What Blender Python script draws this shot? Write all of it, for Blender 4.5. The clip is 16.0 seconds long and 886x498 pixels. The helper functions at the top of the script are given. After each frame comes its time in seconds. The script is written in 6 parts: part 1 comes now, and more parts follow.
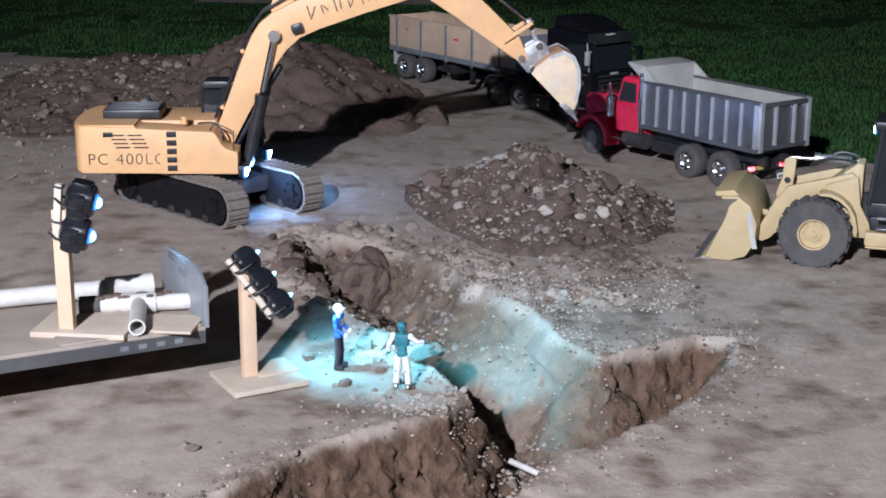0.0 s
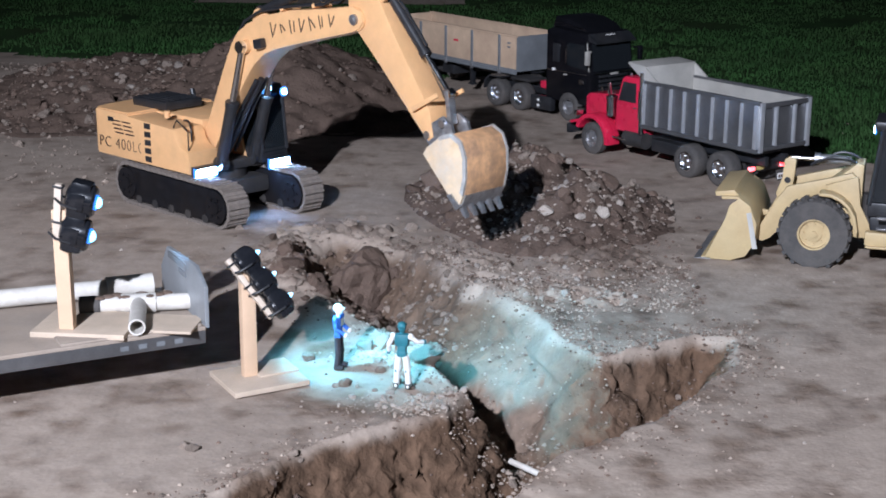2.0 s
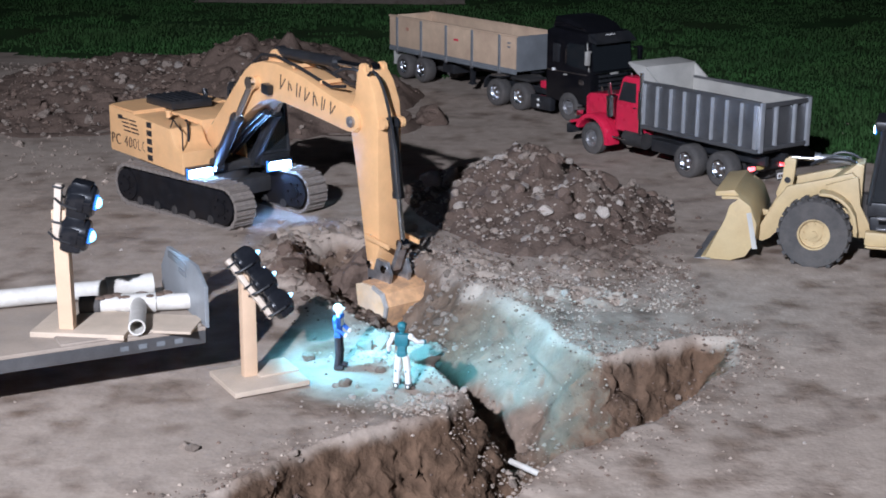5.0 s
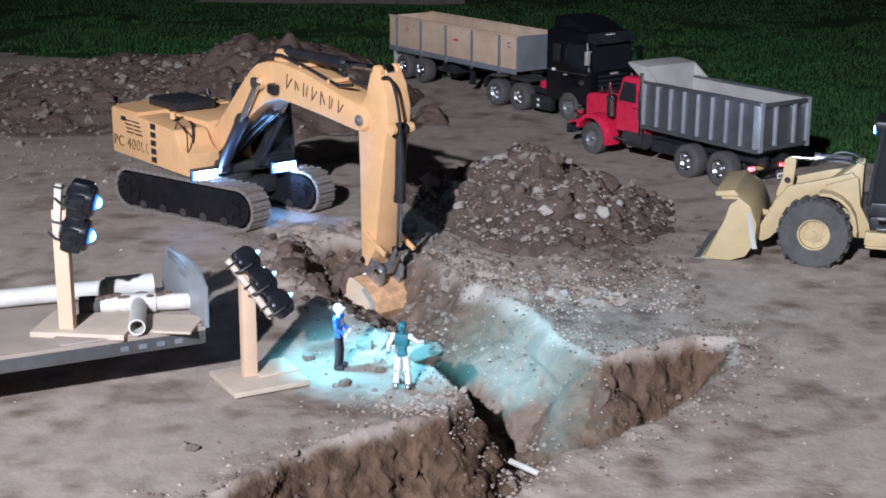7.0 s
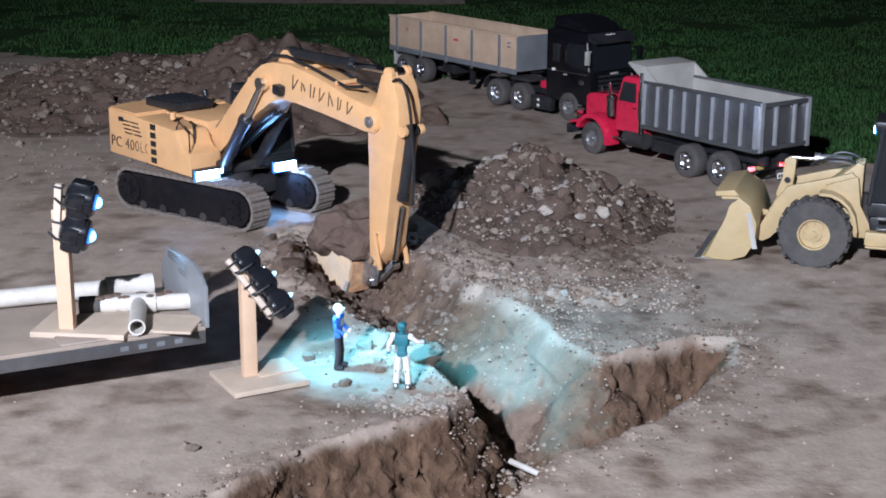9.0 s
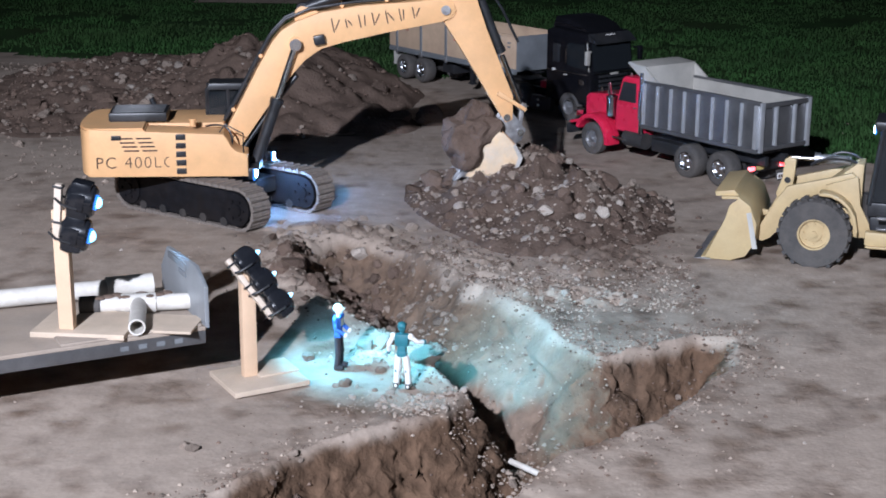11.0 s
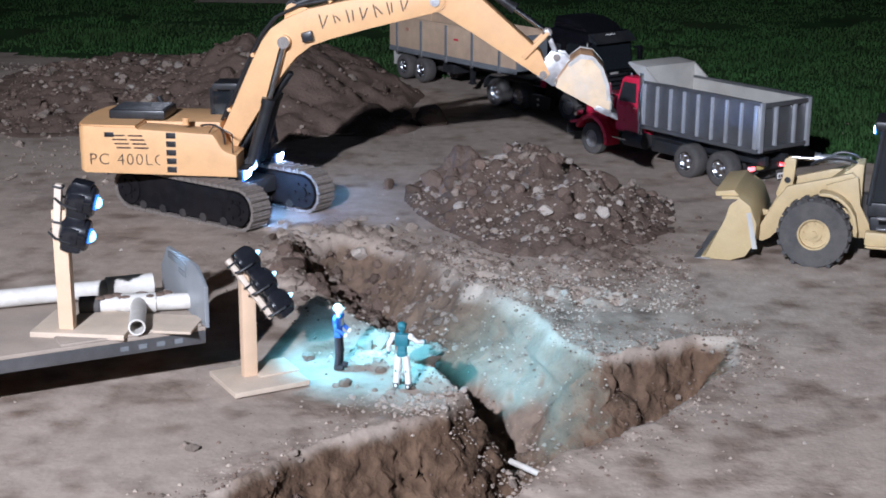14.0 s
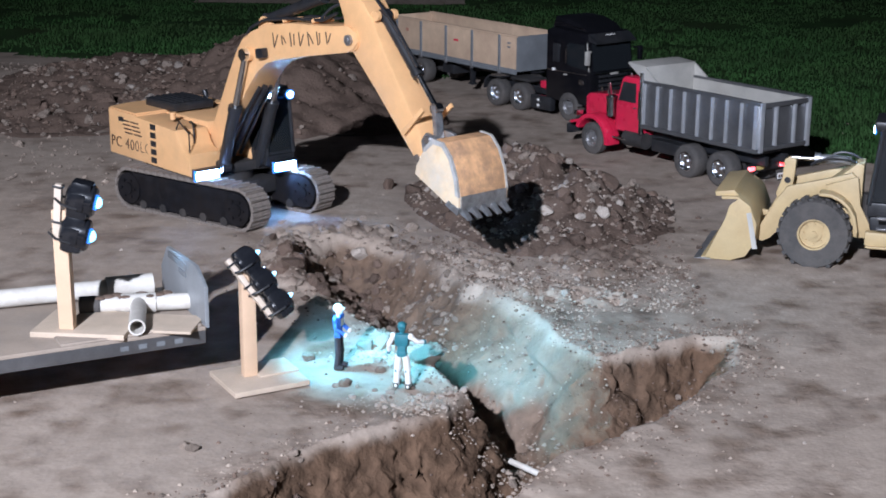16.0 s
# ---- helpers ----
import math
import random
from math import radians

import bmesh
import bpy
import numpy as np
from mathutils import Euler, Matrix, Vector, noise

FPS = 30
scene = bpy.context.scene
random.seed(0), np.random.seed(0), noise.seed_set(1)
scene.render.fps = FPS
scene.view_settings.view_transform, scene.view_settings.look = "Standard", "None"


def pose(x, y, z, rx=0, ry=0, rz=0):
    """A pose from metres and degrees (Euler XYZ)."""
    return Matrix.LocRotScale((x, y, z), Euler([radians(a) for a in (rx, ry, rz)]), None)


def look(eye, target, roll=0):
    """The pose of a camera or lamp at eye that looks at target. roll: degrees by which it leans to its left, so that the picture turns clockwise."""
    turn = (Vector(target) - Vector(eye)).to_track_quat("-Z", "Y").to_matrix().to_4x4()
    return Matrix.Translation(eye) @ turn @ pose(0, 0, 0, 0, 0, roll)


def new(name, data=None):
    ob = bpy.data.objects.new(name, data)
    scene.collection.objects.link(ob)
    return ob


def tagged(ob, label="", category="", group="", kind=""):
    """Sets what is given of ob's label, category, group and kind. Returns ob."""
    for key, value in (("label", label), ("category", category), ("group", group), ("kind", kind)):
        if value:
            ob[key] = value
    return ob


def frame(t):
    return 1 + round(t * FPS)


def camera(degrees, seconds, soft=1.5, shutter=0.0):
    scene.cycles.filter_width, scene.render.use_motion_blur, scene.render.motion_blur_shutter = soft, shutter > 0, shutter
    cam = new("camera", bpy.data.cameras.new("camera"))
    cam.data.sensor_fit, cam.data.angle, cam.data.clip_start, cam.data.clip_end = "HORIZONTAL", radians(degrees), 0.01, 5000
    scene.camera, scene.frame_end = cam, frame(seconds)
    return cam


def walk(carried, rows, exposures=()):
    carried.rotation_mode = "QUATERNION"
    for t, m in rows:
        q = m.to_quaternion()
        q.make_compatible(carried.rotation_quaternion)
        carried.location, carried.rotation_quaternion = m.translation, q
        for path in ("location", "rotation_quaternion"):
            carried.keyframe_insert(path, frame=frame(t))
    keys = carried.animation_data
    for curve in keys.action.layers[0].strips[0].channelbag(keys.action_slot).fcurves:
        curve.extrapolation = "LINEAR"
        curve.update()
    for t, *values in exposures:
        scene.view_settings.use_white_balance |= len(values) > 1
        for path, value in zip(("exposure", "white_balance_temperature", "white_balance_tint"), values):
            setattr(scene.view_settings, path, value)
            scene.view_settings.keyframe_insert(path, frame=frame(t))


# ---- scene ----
# A sandbox-size building site at night: model machines about a fourteenth of full size.
cam = camera(33.56, 16.0, soft=1.8, shutter=0.4)
EYE = pose(0, 0, 0.7677, 90 - 15.548, 0, 0) @ pose(0, 0, 0, 0, 0, 0.231)
walk(cam, [(0.0, EYE), (16.0, EYE)], exposures=[(0.0, 0.0), (16.0, 0.0)])

# ---- light: a flood lamp behind the camera, the night sky, lamps on the stands ----
world = bpy.data.worlds.new("night")
scene.world = world
world.use_nodes = True
world.node_tree.nodes["Background"].inputs["Color"].default_value = (0.30, 0.36, 0.52, 1)
world.node_tree.nodes["Background"].inputs["Strength"].default_value = 0.022


def spot(name, eye, target, watts, colour, degrees, size, blend=0.4):
    data = bpy.data.lights.new(name, "SPOT")
    data.energy, data.color, data.spot_size = watts, colour, radians(degrees)
    data.spot_blend, data.shadow_soft_size = blend, size
    ob = new(name, data)
    ob.matrix_world = look(eye, target)
    return ob


spot("flood_light", (-1.1, -2.0, 2.26), (-0.46, 2.25, 0.0), 1760, (0.922, 1.0, 1.215), 55, 0.04, 0.8)


# ---- small helpers ----
def link(nt, a, b):
    nt.links.new(a, b)


def mat(name, base, rough=0.6, metal=0.0, vary=0.25, scale=60.0, bump=0.2, fine=400.0, second=None, amount=0.5, spec=0.5, depth=0.0008):
    """A node material with variation at two scales; second: a stain colour that shows in large blotches."""
    m = bpy.data.materials.new(name)
    m.use_nodes = True
    nt = m.node_tree
    n = nt.nodes
    p = n["Principled BSDF"]
    p.inputs["Roughness"].default_value, p.inputs["Metallic"].default_value = rough, metal
    p.inputs["Specular IOR Level"].default_value = spec
    tc = n.new("ShaderNodeTexCoord")
    big, small = n.new("ShaderNodeTexNoise"), n.new("ShaderNodeTexNoise")
    for t, sc, de in ((big, scale, 5), (small, fine, 3)):
        t.inputs["Scale"].default_value, t.inputs["Detail"].default_value = sc, de
        t.inputs["Roughness"].default_value = 0.62
        link(nt, tc.outputs["Object"], t.inputs["Vector"])
    ramp = n.new("ShaderNodeValToRGB")
    e = ramp.color_ramp.elements
    e[0].position, e[1].position = 0.32, 0.7
    e[0].color = (*[c * (1 - vary) for c in base], 1)
    e[1].color = (*[min(1, c * (1 + vary)) for c in base], 1)
    mix = n.new("ShaderNodeMix")
    mix.data_type = "RGBA"
    link(nt, big.outputs["Fac"], ramp.inputs["Fac"])
    r2 = n.new("ShaderNodeValToRGB")
    r2.color_ramp.elements[0].position, r2.color_ramp.elements[1].position = 0.42, 0.72
    r2.color_ramp.elements[0].color = (0, 0, 0, 1)
    r2.color_ramp.elements[1].color = (amount, amount, amount, 1)
    src = n.new("ShaderNodeTexNoise")
    src.inputs["Scale"].default_value, src.inputs["Detail"].default_value = scale * 0.37, 7
    src.inputs["Roughness"].default_value = 0.7
    link(nt, tc.outputs["Object"], src.inputs["Vector"])
    link(nt, src.outputs["Fac"], r2.inputs["Fac"])
    link(nt, r2.outputs["Color"], mix.inputs["Factor"])
    link(nt, ramp.outputs["Color"], mix.inputs["A"])
    mix.inputs["B"].default_value = (*(second or [c * (1 - vary * 0.8) for c in base]), 1)
    tone = n.new("ShaderNodeMix")
    tone.data_type, tone.blend_type = "RGBA", "OVERLAY"
    tone.inputs["Factor"].default_value = min(0.6, vary)
    link(nt, mix.outputs["Result"], tone.inputs["A"])
    link(nt, small.outputs["Color"], tone.inputs["B"])
    grey = n.new("ShaderNodeRGBToBW")
    link(nt, small.outputs["Color"], grey.inputs["Color"])
    link(nt, grey.outputs["Val"], tone.inputs["B"])
    link(nt, tone.outputs["Result"], p.inputs["Base Color"])
    rr = n.new("ShaderNodeMapRange")
    rr.inputs["To Min"].default_value, rr.inputs["To Max"].default_value = max(0.03, rough - 0.12), min(1, rough + 0.15)
    link(nt, big.outputs["Fac"], rr.inputs["Value"])
    link(nt, rr.outputs["Result"], p.inputs["Roughness"])
    if bump:
        b = n.new("ShaderNodeBump")
        b.inputs["Strength"].default_value, b.inputs["Distance"].default_value = bump, depth
        link(nt, small.outputs["Fac"], b.inputs["Height"])
        link(nt, b.outputs["Normal"], p.inputs["Normal"])
    return m


def glow(name, colour, strength, body=0.8):
    m = bpy.data.materials.new(name)
    m.use_nodes = True
    p = m.node_tree.nodes["Principled BSDF"]
    p.inputs["Base Color"].default_value = (body, body, body, 1)
    p.inputs["Emission Color"].default_value, p.inputs["Emission Strength"].default_value = (*colour, 1), strength
    return m


def earth(name, dry, damp, depth, spec=0.15, lump=14.0, per_object=0.0):
    """Soil: pale dry crust with damp blotches, crumbs and grit."""
    m = mat(name, dry, 0.95, 0, 0.16, 26.0, 0.6, 260.0, damp, 0.5, spec, depth)
    nt = m.node_tree
    n = nt.nodes
    tc = n["Texture Coordinate"]
    vor = n.new("ShaderNodeTexVoronoi")
    vor.inputs["Scale"].default_value = 120
    link(nt, tc.outputs["Object"], vor.inputs["Vector"])
    b = n.new("ShaderNodeBump")
    b.inputs["Strength"].default_value, b.inputs["Distance"].default_value = 0.45, depth * 1.6
    link(nt, vor.outputs["Distance"], b.inputs["Height"])
    link(nt, n["Bump"].outputs["Normal"], b.inputs["Normal"])
    p = n["Principled BSDF"]
    link(nt, b.outputs["Normal"], p.inputs["Normal"])
    if per_object:
        info = n.new("ShaderNodeObjectInfo")
        geo = n.new("ShaderNodeNewGeometry")
        add = n.new("ShaderNodeMath")
        add.operation = "ADD"
        link(nt, info.outputs["Random"], add.inputs[0])
        link(nt, geo.outputs["Random Per Island"], add.inputs[1])
        fr = n.new("ShaderNodeMath")
        fr.operation = "FRACT"
        link(nt, add.outputs[0], fr.inputs[0])
        mr = n.new("ShaderNodeMapRange")
        mr.inputs["To Min"].default_value, mr.inputs["To Max"].default_value = 1 - per_object, 1 + per_object
        link(nt, fr.outputs[0], mr.inputs["Value"])
        mul = n.new("ShaderNodeMix")
        mul.data_type, mul.blend_type = "RGBA", "MULTIPLY"
        mul.inputs["Factor"].default_value = 1
        link(nt, p.inputs["Base Color"].links[0].from_socket, mul.inputs["A"])
        link(nt, mr.outputs["Result"], mul.inputs["B"])
        link(nt, mul.outputs["Result"], p.inputs["Base Color"])
    return m


SOIL = earth("dry_soil", (0.375, 0.302, 0.246), (0.29, 0.228, 0.182), 0.0007)
CLOD = earth("clod_soil", (0.27, 0.215, 0.175), (0.18, 0.135, 0.105), 0.0015, per_object=0.32)
DAMP = earth("damp_topsoil", (0.155, 0.108, 0.084), (0.085, 0.056, 0.043), 0.0016, per_object=0.3)
STONE = earth("pale_stone", (0.38, 0.325, 0.28), (0.25, 0.205, 0.17), 0.0008, per_object=0.25)


def blend_in(m, attribute, colour, relief=0.0):
    """Lets a colour take over where the mesh carries that attribute."""
    nt = m.node_tree
    n = nt.nodes
    at = n.new("ShaderNodeAttribute")
    at.attribute_name = attribute
    mx = n.new("ShaderNodeMix")
    mx.data_type = "RGBA"
    p = n["Principled BSDF"]
    tex = n.new("ShaderNodeTexNoise")
    tex.inputs["Scale"].default_value, tex.inputs["Detail"].default_value = 45, 6
    link(nt, n["Texture Coordinate"].outputs["Object"], tex.inputs["Vector"])
    ramp = n.new("ShaderNodeValToRGB")
    ramp.color_ramp.elements[0].position, ramp.color_ramp.elements[1].position = 0.3, 0.75
    ramp.color_ramp.elements[0].color = (*[c * 0.62 for c in colour], 1)
    ramp.color_ramp.elements[1].color = (*[c * 1.35 for c in colour], 1)
    link(nt, tex.outputs["Fac"], ramp.inputs["Fac"])
    link(nt, at.outputs["Fac"], mx.inputs["Factor"])
    link(nt, p.inputs["Base Color"].links[0].from_socket, mx.inputs["A"])
    link(nt, ramp.outputs["Color"], mx.inputs["B"])
    link(nt, mx.outputs["Result"], p.inputs["Base Color"])
    if relief:
        b = n.new("ShaderNodeBump")
        b.inputs["Distance"].default_value = relief
        link(nt, at.outputs["Fac"], b.inputs["Strength"])
        link(nt, tex.outputs["Fac"], b.inputs["Height"])
        link(nt, p.inputs["Normal"].links[0].from_socket, b.inputs["Normal"])
        link(nt, b.outputs["Normal"], p.inputs["Normal"])


blend_in(SOIL, "damp", (0.125, 0.088, 0.068), 0.006)
blend_in(SOIL, "cut", (0.114, 0.069, 0.044), 0.008)
TURF = mat("turf_soil", (0.022, 0.056, 0.016), 0.95, 0, 0.4, 6, 0.6, 80, (0.05, 0.05, 0.024), 0.4, 0.1, 0.004)
BLADE = mat("grass_blade", (0.022, 0.062, 0.016), 0.8, 0, 0.4, 3.5, 0.0, 60, (0.048, 0.06, 0.024), 0.35, 0.2)
YELLOW = mat("yellow_paint", (0.76, 0.43, 0.20), 0.5, 0, 0.08, 30, 0.15, 300, (0.62, 0.36, 0.19), 0.4)
CREAM = mat("faded_yellow_paint", (0.45, 0.325, 0.165), 0.5, 0, 0.1, 30, 0.15, 300, (0.46, 0.36, 0.21), 0.5)
BLACK = mat("black_plastic", (0.018, 0.019, 0.022), 0.35, 0, 0.3, 40, 0.1, 300, (0.05, 0.045, 0.04), 0.3)
DUSTY = mat("dusty_black_steel", (0.026, 0.024, 0.024), 0.7, 0, 0.35, 45, 0.3, 300, (0.085, 0.068, 0.056), 0.5)
SIDE = mat("oily_black_steel", (0.008, 0.008, 0.010), 0.55, 0, 0.4, 45, 0.3, 300, (0.022, 0.016, 0.013), 0.45, 0.2)
TRACK = mat("dusty_track_shoe", (0.26, 0.22, 0.19), 0.75, 0.2, 0.3, 60, 0.4, 400, (0.15, 0.12, 0.1), 0.6)
RUBBER = mat("dusty_rubber", (0.06, 0.055, 0.052), 0.85, 0, 0.25, 50, 0.3, 300, (0.13, 0.11, 0.095), 0.5)
CHROME = mat("chrome", (0.75, 0.76, 0.78), 0.16, 1.0, 0.08, 60, 0.0, 300)
STEEL = mat("worn_bare_steel", (0.42, 0.42, 0.43), 0.42, 0.8, 0.3, 70, 0.3, 400, (0.24, 0.2, 0.17), 0.6)
INK = mat("black_marker_ink", (0.055, 0.03, 0.022), 0.6, 0, 0.2, 100, 0)
# ---- noise and ground form ----
LATTICES = {}


def lattice(seed):
    if seed not in LATTICES:
        LATTICES[seed] = np.random.RandomState(seed).rand(256, 256)
    return LATTICES[seed]


def value_noise(x, y, scale, seed):
    tab = lattice(seed)
    u, v = np.asarray(x) * scale + 71.3, np.asarray(y) * scale + 37.7
    i, j = np.floor(u).astype(int), np.floor(v).astype(int)
    fu, fv = u - i, v - j
    fu, fv = fu * fu * (3 - 2 * fu), fv * fv * (3 - 2 * fv)
    g = lambda a, b: tab[a % 256, b % 256]
    return (g(i, j) * (1 - fu) + g(i + 1, j) * fu) * (1 - fv) + (g(i, j + 1) * (1 - fu) + g(i + 1, j + 1) * fu) * fv - 0.5


def fbm(x, y, scale, seed, octaves=4, gain=0.5):
    return sum(gain ** k * value_noise(x, y, scale * 2.03 ** k, seed + k) for k in range(octaves))


# The trench in plan, counter-clockwise from its near rim; each edge with the slope of its wall.
TRENCH = [((-0.62, 0.95), 2.6), ((-0.10, 1.38), 2.4), ((0.075, 1.615), 2.4), ((0.165, 1.775), 2.2), ((0.235, 1.815), 2.0),
          ((0.355, 1.965), 1.8), ((0.445, 2.12), 1.6), ((0.462, 2.235), 1.6), ((0.40, 2.235), 2.6), ((0.325, 2.180), 2.8),
          ((0.232, 2.135), 1.25), ((0.160, 2.345), 0.85), ((0.062, 2.465), 0.95), ((0.008, 2.580), 1.4), ((-0.062, 2.700), 1.5), ((-0.135, 2.785), 1.5), ((-0.210, 2.805), 1.4), ((-0.275, 2.740), 0.8), ((-0.285, 2.620), 0.62),
          ((-0.235, 2.470), 0.7), ((-0.165, 2.345), 1.9), ((-0.110, 2.270), 2.4), ((-0.035, 2.20), 2.6),
          ((0.005, 2.062), 2.0), ((0.036, 1.985), 2.0), ((0.000, 1.905), 2.0), ((-0.10, 1.835), 2.0), ((-0.18, 1.762), 2.0), ((-0.28, 1.625), 2.0), ((-0.80, 1.15), 2.6)]
TRENCH_DEPTH = 0.145


def trench_depth(x, y):
    x, y = np.asarray(x, float), np.asarray(y, float)
    inside = np.zeros(x.shape, bool)
    soft = np.zeros(x.shape)
    near = np.full(x.shape, 9.0)
    n = len(TRENCH)
    for k in range(n):
        (ax, ay), slope = TRENCH[k]
        (bx, by), _ = TRENCH[(k + 1) % n]
        dx, dy = bx - ax, by - ay
        s = np.clip(((x - ax) * dx + (y - ay) * dy) / (dx * dx + dy * dy), 0, 1)
        d = np.hypot(x - ax - s * dx, y - ay - s * dy)
        soft += np.exp(-np.minimum(d * slope, 0.5) * 120)
        near = np.minimum(near, d)
        cross = (ay > y) != (by > y)
        xi = ax + (y - ay) / (dy if dy else 1e-9) * dx
        inside ^= cross & (x < xi)
    # the rim is worn round, and the far end is dug less deep
    cut = np.clip(-np.log(soft + 1e-30) / 120, 0, None)
    cap = TRENCH_DEPTH - 0.050 * np.clip((y - 2.35) / 0.2, 0, 1)
    cut = np.where(cut < 0.03, cut * cut / 0.06 + cut * 0.5, cut)
    return np.where(inside, np.minimum(cut, cap), 0), inside, near


def bump_at(x, y, cx, cy, rx, ry, turn, high, power=1.0):
    c, s = math.cos(radians(turn)), math.sin(radians(turn))
    u, v = ((x - cx) * c + (y - cy) * s) / rx, (-(x - cx) * s + (y - cy) * c) / ry
    return high * np.clip(1 - np.sqrt(u * u + v * v), 0, None) ** power


def heap_height(x, y):
    """The rubble heap before the trucks."""
    w = 0.03 * fbm(x, y, 9, 61, 3)
    a = bump_at(x + w, y - w, 0.185, 3.13, 0.245, 0.36, 0, 0.120, 0.9)
    b = bump_at(x - w, y + w, 0.275, 2.97, 0.20, 0.29, -30, 0.098, 0.9)
    c = bump_at(x, y, 0.06, 3.20, 0.15, 0.24, 0, 0.05, 0.8)
    m = np.maximum(np.maximum(a, b), c)
    return m * (1 + 0.5 * fbm(x, y, 24, 65, 4)) + np.where(m > 0.004, 0.018 * fbm(x, y, 42, 66, 3), 0)


def bank_height(x, y):
    """The long spoil bank behind the excavator."""
    w = 0.08 * fbm(x, y, 4, 71, 3)
    a = bump_at(x + w, y, -0.58, 4.62, 0.44, 0.85, 0, 0.155, 0.8)
    b = bump_at(x + w * 0.5, y, -0.42, 4.32, 0.31, 0.50, -25, 0.185, 0.95)
    c = bump_at(x, y + w, -0.25, 4.06, 0.19, 0.20, -20, 0.055, 0.8)
    d = bump_at(x, y + w, -1.05, 4.60, 0.42, 0.75, 0, 0.075, 0.8)
    m = np.maximum(np.maximum(a, b), np.maximum(c, d))
    return m * (1 + 0.35 * fbm(x, y, 9, 75, 4)) + np.where(m > 0.006, 0.03 * fbm(x, y, 20, 76, 4), 0)


def dig_height(x, y):
    """Loose spoil round the end of the trench."""
    w = 0.03 * fbm(x, y, 9, 81, 3)
    a = bump_at(x + w, y, -0.270, 2.64, 0.11, 0.17, 20, 0.034, 0.7)
    b = bump_at(x + w, y + w, -0.02, 2.62, 0.15, 0.13, 0, 0.020, 0.7)
    c = bump_at(x, y, 0.12, 2.47, 0.24, 0.09, -12, 0.014, 0.7)
    d = np.maximum(bump_at(x, y + w, 0.30, 2.66, 0.11, 0.13, 30, 0.018, 0.8), bump_at(x + w, y, -0.22, 2.86, 0.15, 0.10, 0, 0.022, 0.7))
    m = np.maximum(np.maximum(a, b), np.maximum(c, d))
    return m * (1 + 0.5 * fbm(x, y, 26, 85, 4)) + np.where(m > 0.003, 0.014 * fbm(x, y, 45, 86, 3), 0)


def ground_height(x, y):
    x, y = np.asarray(x, float), np.asarray(y, float)
    wx, wy = 0.018 * fbm(x, y, 11, 41, 2, 0.5), 0.018 * fbm(x, y, 11, 51, 2, 0.5)
    depth, inside, near = trench_depth(x + wx, y + wy)
    z = 0.008 * fbm(x, y, 3.1, 11, 3) + 0.0009 * fbm(x, y, 24, 21, 3)
    lip = np.where(inside, 0, np.exp(-near / 0.03)) * 0.004 * (1 + 2 * fbm(x, y, 30, 31, 3))
    rough = np.where(depth > 0.004, 0.015 * fbm(x, y, 26, 35, 4, 0.6), 0)
    far = 1 / (1 + np.exp(-(y - 9.0) / 0.4))
    return z + lip - depth + np.where(depth > 0.004, rough * np.minimum(1, depth / 0.04), 0) + dig_height(x, y) * np.clip(1 - depth / 0.02, 0, 1) + 0.10 * far


def lawn_edge(x):
    return np.interp(x, [-3.0, -1.66, -1.08, -0.37, -0.18, 0.68, 0.85, 0.98, 1.15, 3.0], [5.6, 5.48, 5.22, 5.20, 4.95, 4.85, 4.2, 3.62, 3.48, 3.2]) + 0.05 * fbm(x, x * 0, 5, 91, 3)


